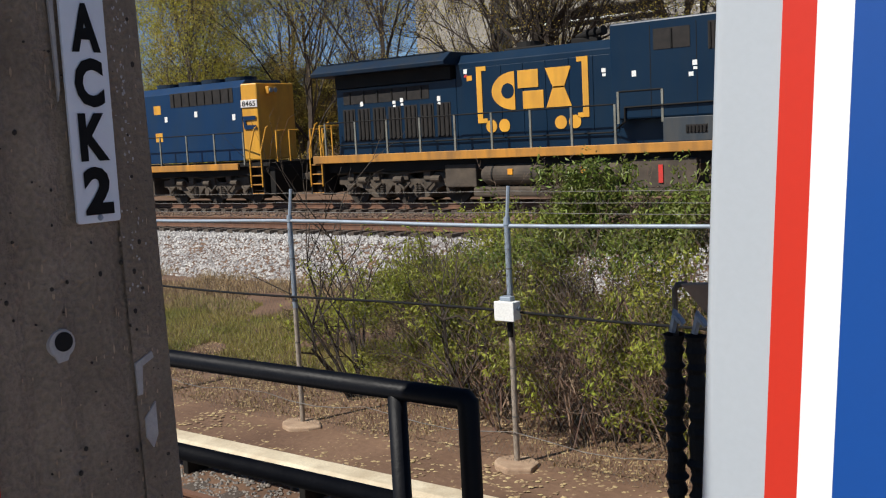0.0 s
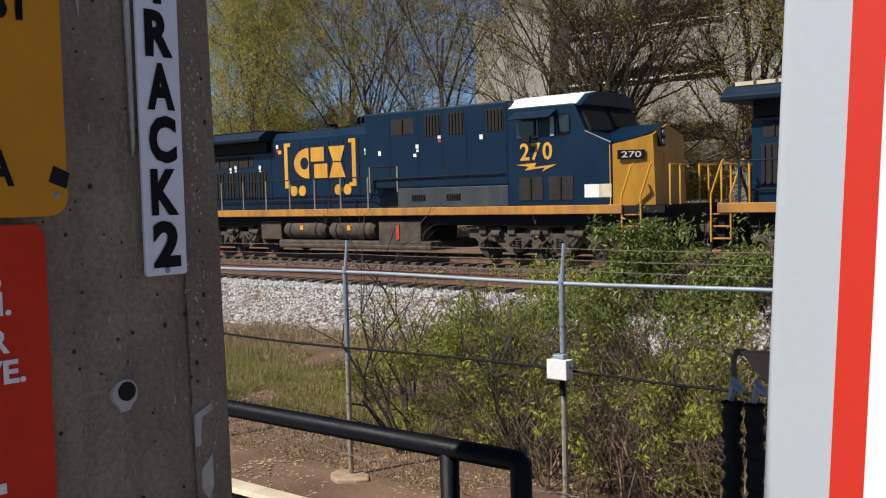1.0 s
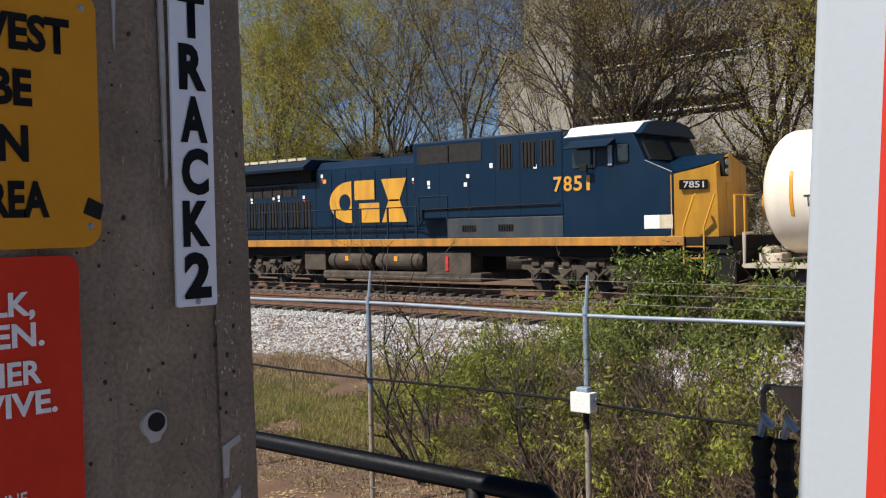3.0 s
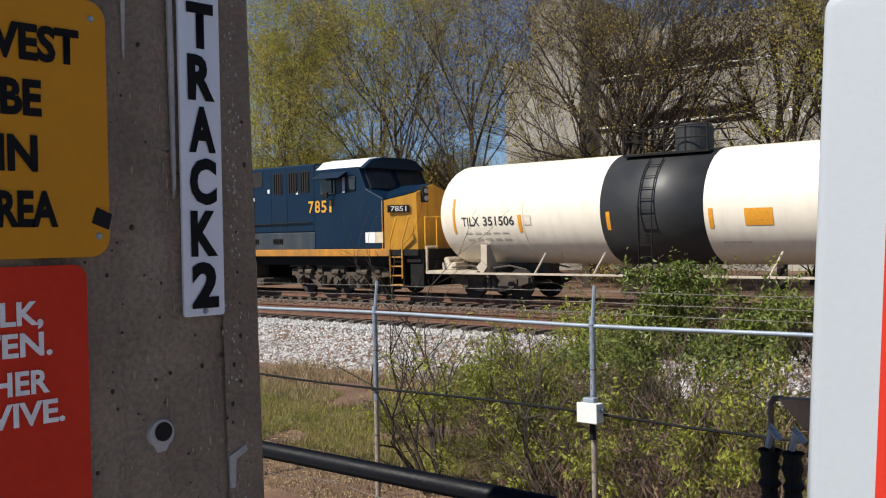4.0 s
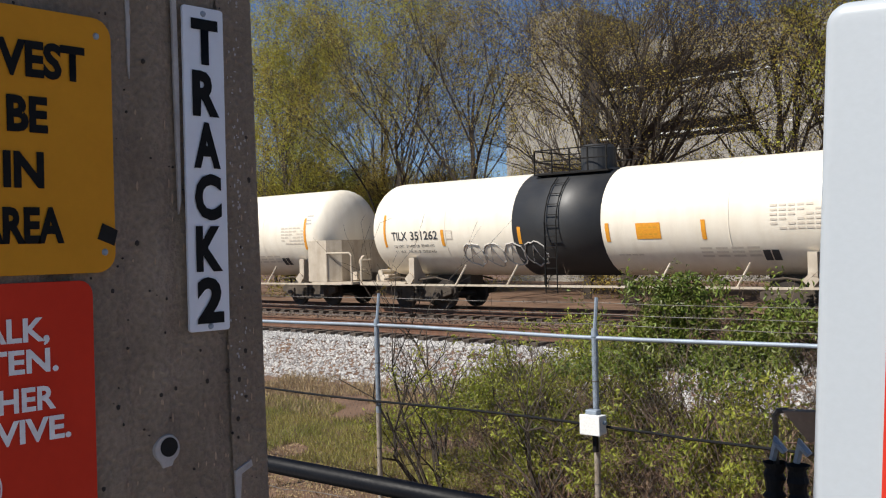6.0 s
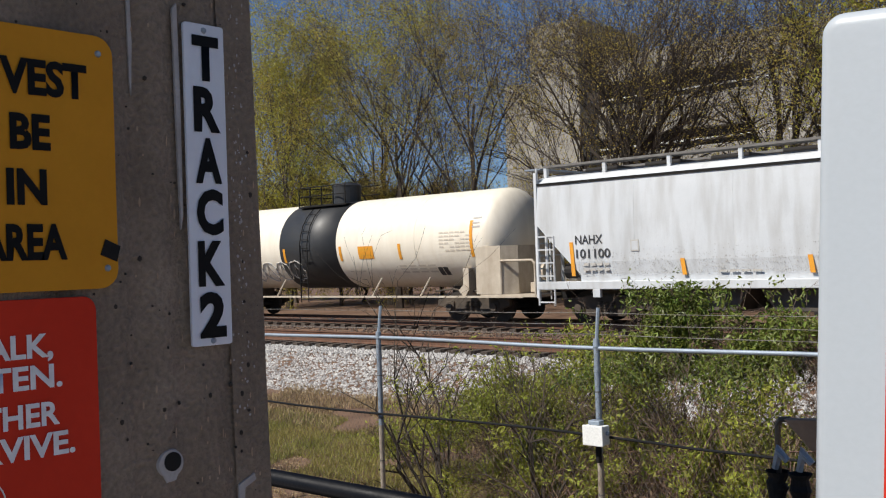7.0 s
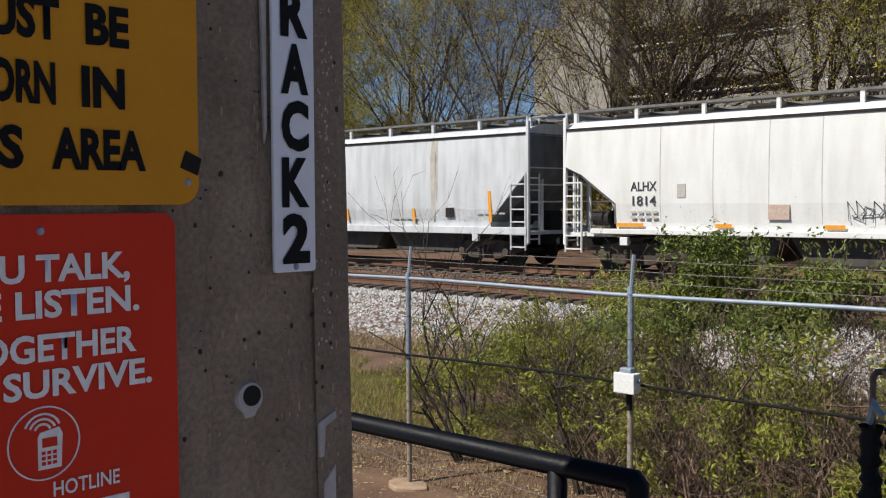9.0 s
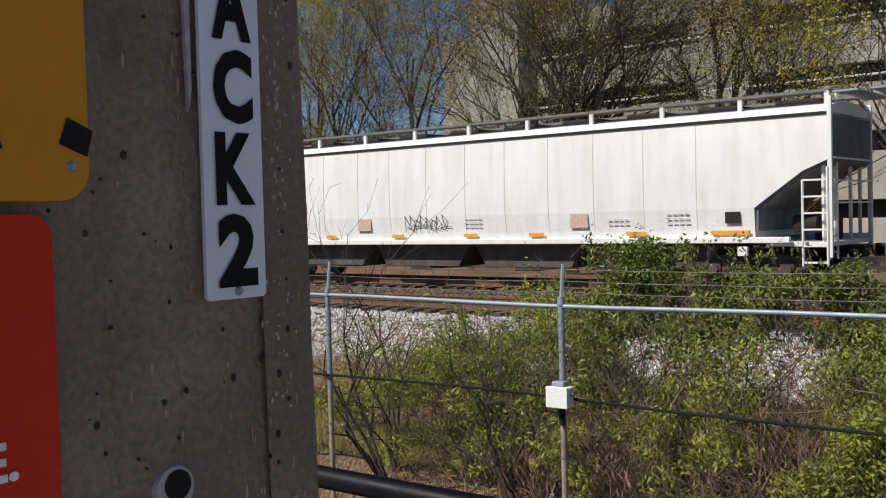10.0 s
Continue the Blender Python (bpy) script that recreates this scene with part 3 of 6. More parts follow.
        for x in (x0 + 0.4, x1 - 0.4):
            bm = bmesh.new()
            cyl(bm, (x, -1.2, 0.84), (x + 0.05, -1.2, 0.84), 0.312, n=24)
            part("strap", bm, BLACK, t)
        part("tape", B((x0 + x1) / 2 - 0.08, (x0 + x1) / 2 + 0.08, -1.515, -1.49, 0.84, 1.0), AMBER, t)
    part("fuel_tank", B(6.3, 13.4, -1.4, 1.4, 0.22, 0.5, bevel=0.06), RUNNING, ob)
    part("battery_box", B(5.3, 6.4, -1.35, -0.8, 0.5, 1.15, bevel=0.03), RUNNING, ob)
    part("battery_box", B(11.2, 13.0, -1.4, -0.8, 0.4, 1.15, bevel=0.03), RUNNING, ob)
    part("fuel_filler", B(12.0, 12.12, -1.43, -1.39, 0.55, 1.0), REDP, ob)
    bogie(ob, 3.4, (-1.95, 0.0, 1.95), True)
    bogie(ob, 17.2, (-1.95, 0.0, 1.95), True)
    coupler(ob, 0.1, -1)
    coupler(ob, L - 0.5, 1)
    # marks
    if bracket:
        brand_shapes(ob, 6.85, 2.55, 2.6, 1.05, -1.056, True)
    else:
        brand_shapes(ob, 6.35, 3.7, 2.1, 1.42, -1.056, False)
    digits(number, 0.46 if bracket else 0.4, YELLOW, ob, 16.95 if bracket else 16.2, -1.545, 2.83, 1.15 if bracket else 1.34)
    if bracket:
        bm = bmesh.new()
        prism(bm, [(16.8, 2.7), (17.5, 2.74), (17.42, 2.62), (18.2, 2.68), (17.7, 2.5), (17.78, 2.6), (17.1, 2.54), (17.25, 2.64)], "y", -1.545, -1.53)
        part("lightning_mark", bm, YELLOW, ob, "yellow lightning flash")
        for x in (16.9, 17.9):
            louvre(ob, x, x + 0.8, 1.7, 2.35, -1.535, 1, "cab_door")
    sticker(ob, 19.05, 1.75, -1.53, 0.45, 0.35, WHITE)
    sticker(ob, 19.5, 1.75, -1.53, 0.38, 0.35, COVER)
    rnd = random.Random(int(number))
    for x, z, y in ((1.9, 3.02, -1.03), (3.2, 3.02, -1.03), (3.5, 3.05, -1.03), (4.9, 3.0, -1.03), (5.9, 3.7, -1.036), (10.3, 3.4, -1.036), (11.4, 3.2, -1.52), (13.0, 3.35, -1.52),
                    (13.9, 3.6, -1.52), (15.5, 3.5, -1.52), (12.9, 3.1, -1.52)):
        sticker(ob, x, z, y, 0.12, 0.09 + 0.06 * rnd.random(), WHITE)
        if rnd.random() > 0.4:
            sticker(ob, x + 0.02, z - 0.1, y, 0.1, 0.07, REDP if rnd.random() > 0.5 else WHITE)
    sticker(ob, 6.0, 3.5, -1.036, 0.18, 0.14, AMBER)
    return ob


OLDBLUE = mat("bright_loco_blue", (0.0022, 0.025, 0.078), (0.004, 0.03, 0.085), 0.42, 0, 0.9, 40, 0.03, (0.018, 0.03, 0.045), 0.4, mottle=0.07, gloss=0.3)


def old_locomotive(s):
    """The hood end of an older six-axle diesel: x 0 at its yellow end, the hood runs to negative x."""
    ob = vehicle("locomotive", s, "blue six-axle diesel locomotive with a yellow hood end", "locomotive", "locomotives of the train")
    bm = bmesh.new()
    prism(bm, [(-1.05, 1.5), (-1.05, 4.0), (-0.8, 4.25), (0.8, 4.25), (1.05, 4.0), (1.05, 1.5)], "x", -14, -2.1, 0.02)
    part("hood", bm, OLDBLUE, ob, "blue painted long hood")
    bm = bmesh.new()
    prism(bm, [(-2.1, -1.05), (-1.5, -0.86), (-1.5, 0.86), (-2.1, 1.05)], "z", 1.5, 4.1, 0.04)
    part("hood_end", bm, YELLOW, ob, "yellow angled hood end")
    for k in range(4):
        bm = bmesh.new()
        cyl(bm, (-3.2 - 1.3 * k, 0, 4.2), (-3.2 - 1.3 * k, 0, 4.42), 0.55, n=24)
        part("roof_fan", bm, BLUE_ROOF, ob)
    louvre(ob, -5.9, -2.5, 3.5, 4.0, -1.05, 8, "radiator_grille")
    hl = part("headlight", B(-1.56, -1.3, -0.5, -0.1, 3.72, 3.98, bevel=0.03), YELLOW, ob)
    for y in (-0.4, -0.2):
        bm = bmesh.new()
        cyl(bm, (-1.31, y, 3.85), (-1.27, y, 3.85), 0.08, n=12)
        part("lens", bm, GALV, hl)
    nb = part("number_board", B(-0.32, 0.32, -0.03, 0, -0.13, 0.13, bevel=0.012), INKWHITE, ob, "white number board")
    nb.matrix_basis = pose(-1.8, -0.966, 3.42, 0, 0, 17.6)
    lettering("number", "8465", 0.17, INK, nb, on_side(-0.26, -0.034, -0.085), 0.52)
    bm = bmesh.new()
    prism(bm, [(-0.36, 0), (-0.4, 0.45), (0.1, 0.45), (0.1, 0.32), (-0.3, 0.3), (-0.28, 0.15), (0.1, 0.13), (0.12, 0)], "y", -0.02, 0.0)
    bmk = part("brand_mark", bm, OLDBLUE, ob, "dark blue brand mark")
    bmk.matrix_basis = pose(-1.68, -0.935, 2.55, 0, 0, 17.6)
    part("frame", B(-16, -0.4, -1.3, 1.3, 1.0, 1.3), BLACK, ob)
    part("sill", B(-16, -1.9, -1.58, -1.5, 1.2, 1.42, bevel=0.015), SILL, ob, "worn orange side sill")
    part("walkway", B(-16, -0.4, -1.5, 1.55, 1.3, 1.42), BLACK, ob)
    part("pilot", B(-0.6, -0.35, -1.35, 1.35, 0.35, 1.3, bevel=0.03), BLACK, ob)
    part("battery_box", B(-10, -6.9, -1.3, 1.3, 0.3, 1.0, bevel=0.04), RUNNING, ob)
    steps(ob, -1.35, 0.6, YELLOW)
    handrail(ob, -13.5, -1.6, -1.52, 1.45, 1.0, 9, None)
    for y in (-1.1, -0.5, 0.5, 1.1):
        bm = bmesh.new()
        pipe(bm, [(-0.45, y, 1.4), (-0.45, y, 2.45), (-0.45, y + 0.45, 2.45)], 0.022, 6)
        part("end_rail", bm, YELLOW, ob)
    for x, z in ((-2.6, 2.9), (-4.6, 3.1), (-6.3, 3.0)):
        sticker(ob, x, z, -1.05, 0.16, 0.2, WHITE)
    for z in (2.3, 3.3):
        sticker(ob, -6.9, z, -1.05, 0.4, 0.32, YELLOW)
    bogie(ob, -4.0, (-2.0, 0.0, 2.0), True)
    coupler(ob, -0.45, 1)
    return ob


TANK_R, TANK_Z = 1.53, 2.58


def tank_car(s, number, graffiti):
    ob = vehicle("tank_car", s, "white railway tank car with a wide black centre band", "tank car", "tank cars of the train")
    L = 16.3
    def shell(x0, x1, r, caps, material, name, label):
        bm = bmesh.new()
        prof = []
        n = 12
        if caps:
            prof += [(x0 + 0.75 * (1 - math.sin(a)), r * math.cos(a)) for a in [math.pi / 2 * (1 - i / n) for i in range(n)]]
        prof += [(x0 + (0.75 if caps else 0), r), (x1 - (0.75 if caps else 0), r)]
        if caps:
            prof += [(x1 - 0.75 * (1 - math.sin(a)), r * math.cos(a)) for a in [math.pi / 2 * i / n for i in range(1, n + 1)]]
        seg = 64
        rings = [[bm.verts.new((x, math.cos(2 * math.pi * j / seg) * max(q, 0.005), TANK_Z + math.sin(2 * math.pi * j / seg) * max(q, 0.005))) for j in range(seg)] for x, q in prof]
        for a, b in zip(rings, rings[1:]):
            for j in range(seg):
                bm.faces.new((a[j], b[j], b[(j + 1) % seg], a[(j + 1) % seg]))
        bm.faces.new(rings[0])
        bm.faces.new(rings[-1][::-1])
        bmesh.ops.recalc_face_normals(bm, faces=bm.faces)
        return part(name, bm, material, ob, label, True)
    shell(-0.5, L - 0.15, TANK_R, True, TANKWHITE, "tank_shell", "off-white domed tank shell")
    shell(5.87, 8.92, TANK_R + 0.006, False, TANKBLACK, "centre_band", "matt black centre band")
    for x in (3.2, 12.6):
        shell(x, x + 0.04, TANK_R + 0.004, False, TANKWHITE, "weld_seam", "")
    def wrap(v):
        return Vector((v.x, -math.sqrt(max(TANK_R ** 2 - (v.z - TANK_Z) ** 2, 0.01)) - 0.0095, v.z))
    def patch(name, x, z, w, h, m, lab=""):
        bm = bmesh.new()
        k = 8
        rows = [[bm.verts.new(wrap(Vector((x + w * i, 0, z + h * j / k)))) for i in (0, 1)] for j in range(k + 1)]
        for a, b in zip(rows, rows[1:]):
            bm.faces.new((a[0], a[1], b[1], b[0]))
        r = bmesh.ops.extrude_face_region(bm, geom=bm.faces[:])
        for v in [g for g in r["geom"] if isinstance(g, bmesh.types.BMVert)]:
            v.co.y -= 0.0012
        return part(name, bm, m, ob, lab)
    lettering("number", "TILX", 0.26, DECAL, ob, on_side(0.9, -TANK_R, 2.22), 0.68, wrap)
    lettering("number", number, 0.26, DECAL, ob, on_side(1.73, -TANK_R, 2.22), 1.17, wrap)
    for z, line, w in ((1.98, "LD LMT  211400 LB  95900 KG", 1.75), (1.8, "LT  WT   74600 LB  33850 KG", 1.75)):
        if graffiti:
            lettering("small_print", line, 0.085, DECAL, ob, on_side(0.95, -TANK_R, z), w, wrap, bold=0.0)
        else:
            for i in range(5):
                patch("small_print", 1.0 + i * w / 5, z, w / 5 * 0.7, 0.045, TANKPRINT)
    for z, w in ((3.15, 0.62), (3.0, 0.5), (2.88, 0.55)):
        patch("small_print", 15.05, z, w * 0.55, 0.05, FAINT)
    patch("tape", 0.55, 2.0, 0.09, 1.05, AMBER, "upright amber reflective strip")
    for x, z, h in ((3.05, 2.0, 0.5), (6.05, 2.0, 0.5), (9.05, 2.0, 0.5), (11.88, 2.0, 0.5)):
        patch("tape", x, z, 0.12, h, AMBER, "upright amber reflective strip")
    patch("tape", 14.95, 2.0, 0.12, 1.1, AMBER, "tall amber reflective strip")
    pl = patch("placard", 10.0, 2.05, 0.72, 0.42, AMBER, "amber warning placard with two faint text rows")
    for z in (2.15, 2.33):
        for i in range(4):
            patch("small_print", 10.08 + i * 0.145, z, 0.11, 0.04, YELLOW)
    for j in range(6):
        for i in range(6):
            if (i * 7 + j * 5) % 6:
                patch("data_panel", 13.7 + i * 0.22, 2.2 + j * 0.11, 0.17, 0.05, TANKPRINT)
    for j in range(3):
        for i in range(4):
            patch("small_print", 11.75 + i * 0.42, 1.55 + j * 0.1, 0.32, 0.05, TANKPRINT)
    patch("test_plate", 13.38, 1.45, 0.19, 0.26, DECAL)
    patch("test_plate", 13.6, 1.45, 0.19, 0.26, DECAL)
    for i in range(4):
        patch("small_print", 9.3 + 0.2 * i, 1.62, 0.16, 0.04, TANKPRINT)
    patch("outlined_square", 3.25, 2.2, 0.26, 0.28, TANKPRINT)
    patch("outlined_square", 3.28, 2.23, 0.2, 0.22, TANKWHITE)
    if graffiti:
        rnd = random.Random(4)
        x = 3.9
        for k in range(4):
            pts = []
            for i in range(22):
                a = 2 * math.pi * i / 21
                px = x + 0.32 + math.cos(a) * (0.34 + 0.08 * rnd.random())
                pz = 1.72 + math.sin(a) * (0.3 + 0.08 * rnd.random())
                pts.append(wrap(Vector((px, 0, pz))))
            bm = bmesh.new()
            pipe(bm, pts, 0.022, 5)
            pipe(bm, [wrap(Vector((x + 0.1, 0, 1.5))), wrap(Vector((x + 0.3, 0, 1.95))), wrap(Vector((x + 0.5, 0, 1.5)))], 0.02, 5)
            part("graffiti", bm, FAINT, ob, "grey scrawled outline graffiti")
            x += 0.78
    # top platform, housing, ladders
    pf = part("platform", B(6.2, 8.75, -0.85, 0.85, 3.98, 4.03), BLACK, ob, "black steel grating platform")
    for x in [6.2 + 0.62 * i for i in range(5)]:
        part("rail_post", B(x, x + 0.035, -0.85, -0.815, 4.03, 4.7), BLACK, pf)
    for z in (4.38, 4.7):
        for p0, p1 in (((6.2, -0.83, z), (8.75, -0.83, z)), ((6.2, 0.83, z), (8.75, 0.83, z)), ((6.2, -0.83, z), (6.2, 0.83, z))):
            bm = bmesh.new()
            pipe(bm, [p0, p1], 0.018, 6)
            part("platform_rail", bm, BLACK, ob)
    bm = bmesh.new()
    cyl(bm, (7.9, 0, 4.0), (7.9, 0, 4.7), 0.5, n=24)
    cyl(bm, (7.9, 0, 4.7), (7.9, 0, 4.8), 0.52, 0.42, 24)
    part("valve_housing", bm, TANKBLACK, ob, "black round valve housing")
    lad = part("ladder", B(7.085, 7.115, -1.61, -1.58, 0.75, 2.6), BLACK, ob, "black side ladder")
    bm = bmesh.new()
    for x in (7.1, 7.5):
        pipe(bm, [(x, -1.6, 0.6), (x, -1.62, 2.6)] + [(x, -(TANK_R + 0.07) * math.cos(a), TANK_Z + (TANK_R + 0.07) * math.sin(a)) for a in (0.2, 0.45, 0.7, 0.95)], 0.018, 6)
    part("ladder_rail", bm, BLACK, lad)
    for k in range(12):
        a = -0.2 + k * 0.11
        z = 0.7 + k * 0.3
        if z < 2.5:
            y = -1.6
        else:
            a = math.asin(min((z - TANK_Z) / (TANK_R + 0.07), 0.95))
            y = -(TANK_R + 0.07) * math.cos(a)
        part("rung", B(7.1, 7.5, y - 0.01, y + 0.01, z - 0.01, z + 0.01), BLACK, lad)
    # underframe: stub sills, side rail, bolsters, end platforms
    part("side_rail", B(-0.6, L + 0.6, -1.52, -1.46, 0.76, 0.82), TANKDIRTY, ob, "off-white side grab rail")
    for x in (3.6, 5.6, 10.6, 12.8):
        bm = bmesh.new()
        pipe(bm, [(x, -1.48, 0.8), (x + 0.25, -1.25, 1.4)], 0.03, 6)
        part("rail_bracket", bm, TANKDIRTY, ob)
    for x0, x1 in ((-0.7, 3.2), (L - 3.2, L + 0.7)):
        part("stub_sill", B(x0, x1, -0.3, 0.3, 0.7, 1.15, bevel=0.02), RUNNING, ob)
    for x in (1.65, L - 1.65):
        bm = bmesh.new()
        prism(bm, [(-1.4, 0.8), (-1.4, 1.65), (-1.25, 1.65), (-0.9, 1.05), (0.9, 1.05), (1.25, 1.65), (1.4, 1.65), (1.4, 0.8)], "x", x - 0.12, x + 0.12, 0.01)
        part("bolster", bm, TANKDIRTY, ob)
        bm = bmesh.new()
        prism(bm, [(x - 0.22, 0.98), (x, 1.18), (x + 0.2, 1.0), (x, 0.76)], "y", -1.5, -1.46)
        part("jacking_pad", bm, TANKDIRTY, ob)
        bogie(ob, x, (-0.89, 0.89))
    for x, d in ((-0.65, 1), (L + 1.1, -1)):
        part("end_platform", B(min(x, x + d * 2.1), max(x, x + d * 2.1), -1.5, 1.5, 0.78, 0.86), TANKDIRTY, ob)
        bm = bmesh.new()
        xa, xb = x + d * 0.05, x + d * 1.3
        pipe(bm, [(xa, -1.48, 0.82), (xa, -1.48, 1.75), (xa + d * 0.1, -1.48, 1.85), (xb, -1.48, 1.85), (xb, -1.48, 0.82)] if d < 0 else [(xa, -1.48, 0.82), (xa, -1.48, 1.6), (xa, -1.0, 1.6)], 0.035, 8)
        part("end_rail", bm, TANKDIRTY, ob, "off-white bent end railing")
        coupler(ob, x + d * 0.35, -d)
    bm = bmesh.new()
    prism(bm, [(L - 1.15, -1.5), (L - 0.2, -1.5), (L + 0.16, -1.1), (L + 0.16, 1.1), (L - 0.2, 1.5), (L - 1.15, 1.5), (L - 1.15, 1.46), (L - 0.22, 1.46), (L + 0.12, 1.08), (L + 0.12, -1.08),
               (L - 0.22, -1.46), (L - 1.15, -1.46)], "z", 0.87, 2.3)
    bmesh.ops.triangulate(bm, faces=bm.faces[:])
    part("head_shield", bm, TANKDIRTY, ob, "pale steel half-height head shield")
    bm = bmesh.new()
    cyl(bm, (L + 0.75, -0.6, 1.5), (L + 0.85, -0.6, 1.5), 0.26, n=16)
    box(bm, L + 0.5, L + 0.8, -1.0, -0.3, 0.9, 1.2, 0.02)
    part("hand_brake", bm, TANKDIRTY, ob)
    bm = bmesh.new()
    box(bm, -0.5, 0.1, -0.9, -0.3, 0.86, 1.1, 0.04)
    cyl(bm, (-0.3, -0.9, 1.15), (-0.3, -0.3, 1.15), 0.12, n=10)
    part("brake_cylinder", bm, TANKDIRTY, ob)
    return ob


GRIME = mat("grey_grime", (0.46, 0.45, 0.43), (0.34, 0.32, 0.3), 0.9, 0, 3, 40, 0.1, vary=0.4)
# dark slate puts the shade of the pale car ends into the colour
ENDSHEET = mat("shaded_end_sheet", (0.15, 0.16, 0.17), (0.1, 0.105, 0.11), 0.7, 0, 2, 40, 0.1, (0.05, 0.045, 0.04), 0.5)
GRATING = mat("weathered_grating", (0.2, 0.19, 0.175), (0.13, 0.12, 0.11), 0.7, 0.2, 4, 60, 0.2)
PLATE = mat("faded_brown_plate", (0.46, 0.33, 0.26), (0.56, 0.44, 0.36), 0.7, 0, 12, 60, 0.05)
STAIN = mat("brown_stain", (0.5, 0.48, 0.44), (0.4, 0.36, 0.3), 0.8, 0, 2.5, 30, 0.05)


BAY = mat("grimy_bay_steel", (0.1, 0.085, 0.07), (0.06, 0.05, 0.042), 0.8, 0, 2, 40, 0.2, (0.03, 0.026, 0.022), 0.6)


def hop_y(z):
    """Half width of a hopper's curved side at a height."""
    return 1.57 - 0.045 * ((z - 2.5) / 1.4) ** 2 - (0.03 if z < 1.5 else 0.0)


def hopper_car(s, L, mark, number, paint, label, bars, seams, square):
    ob = vehicle("hopper_car", s, label, "hopper car", "covered hoppers of the train")
    cut = 1.45 if bars else 1.72
    # curved smooth side with sloped ends
    zs = [1.2, 1.4, 1.75, 2.1, 2.5, 2.85, 3.2, 3.6, 3.95] if bars else [1.2, 1.4, 1.9, 2.3, 2.7, 2.95, 3.2, 3.6, 3.95]

    def inset(z):
        if not bars:
            return 0.0 if z >= 2.94 else 0.6 if z >= 2.69 else min(cut, 0.6 + 1.4 * (2.7 - z))
        return 0.0 if z >= 2.85 else cut * min((2.85 - z) / 1.45, 1.0)

    bm = bmesh.new()
    rings = [[bm.verts.new(v) for v in ((inset(z), -hop_y(z), z), (L - inset(z), -hop_y(z), z), (L - inset(z), hop_y(z), z), (inset(z), hop_y(z), z))] for z in zs]
    for lo, hi in zip(rings, rings[1:]):
        for q in range(4):
            bm.faces.new((lo[q], lo[(q + 1) % 4], hi[(q + 1) % 4], hi[q]))
    bm.faces.new(rings[0][::-1])
    bm.faces.new(rings[-1])
    part("body", bm, paint, ob, "smooth sloped-end hopper body")
    for x in seams:
        bm = bmesh.new()
        pts = [(-hop_y(z) - (0.003 if bars else 0.007), z) for z in zs[1:]] + [(-hop_y(z) + 0.02, z) for z in reversed(zs[1:])]
        prism(bm, pts, "x", x, x + 0.02)
        part("side_seam", bm, paint if bars else SEAM, ob)
    # dark strip drawn for the shade that the running board throws below the eave
    part("eave_shade_strip", B(0, L, -1.55, -1.47, 3.93, 4.0), BLACK if bars else GRILLE, ob, "dark strip for the shade under the eave")
    bm = bmesh.new()
    prism(bm, [(-1.5, 3.98), (-1.3, 4.16), (-0.7, 4.28), (0.7, 4.28), (1.3, 4.16), (1.5, 3.98)], "x", 0, L, 0.01)
    part("roof", bm, paint, ob)
    n = 11
    for i in range(n):
        x = 0.15 + (L - 0.3) * i / (n - 1)
        part("running_board_bracket", B(x - 0.05, x + 0.05, -1.25, -1.17, 4.1, 4.52), paint, ob)
    part("running_board", B(0.1, L - 0.1, -1.27, -0.75, 4.46, 4.52), GRATING, ob, "galvanised roof running board")
    part("running_board", B(0.1, L - 0.1, 0.75, 1.27, 4.46, 4.52), GRATING, ob)
    for i in range(10):
        x = 1.0 + (L - 2.6) * i / 9
        part("hatch_cover", B(x, x + 1.1, -0.5, 0.5, 4.27, 4.42, bevel=0.06), GRILLE, ob)
    part("side_sill", B(0 if bars else 0.9, L if bars else L - 0.9, -1.6, -1.48, 1.0 if bars else 1.08, 1.22, bevel=0.015), paint, ob, "pale side sill")
    part("side_sill", B(0, L, 1.48, 1.6, 1.0, 1.22, bevel=0.015), paint, ob)
    # discharge bays
    for i in range(4):
        x0 = 2.6 + (L - 5.2) * i / 4
        x1 = x0 + (L - 5.2) / 4
        bm = bmesh.new()
        prism(bm, [(x0, 1.2), (x1, 1.2), (x1 - 0.5, 0.42), (x0 + 0.5, 0.42)], "y", -1.2, 1.2, 0.02)
        bay = part("discharge_bay", bm, BAY, ob, "grimy sloped discharge bay")
        part("outlet_gate", B((x0 + x1) / 2 - 0.4, (x0 + x1) / 2 + 0.4, -1.25, 1.25, 0.33, 0.44, bevel=0.02), GRILLE, bay)
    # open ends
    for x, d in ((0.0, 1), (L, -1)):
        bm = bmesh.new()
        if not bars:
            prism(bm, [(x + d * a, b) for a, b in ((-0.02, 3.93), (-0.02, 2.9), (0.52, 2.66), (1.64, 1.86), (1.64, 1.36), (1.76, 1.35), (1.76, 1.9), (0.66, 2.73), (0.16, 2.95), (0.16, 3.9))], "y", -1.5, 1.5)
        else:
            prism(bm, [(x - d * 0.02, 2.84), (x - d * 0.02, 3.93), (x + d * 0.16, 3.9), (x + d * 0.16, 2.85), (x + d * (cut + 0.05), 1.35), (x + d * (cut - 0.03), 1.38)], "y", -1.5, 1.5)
        # dark sheet over the pale slope, coloured for the end's shade
        part("end_sheet", bm, ENDSHEET, ob, "end slope sheet darkened for its shaded side")
        for y in (-1.56, 1.46):
            part("corner_post", B(x - 0.05, x + 0.05, y, y + 0.1, 0.75, 4.32, bevel=0.012), paint, ob, "upright white corner post")
        part("roof_step", B(min(x, x - d * 0.55), max(x, x - d * 0.55), -1.3, 1.3, 4.42, 4.46), GALV, ob)
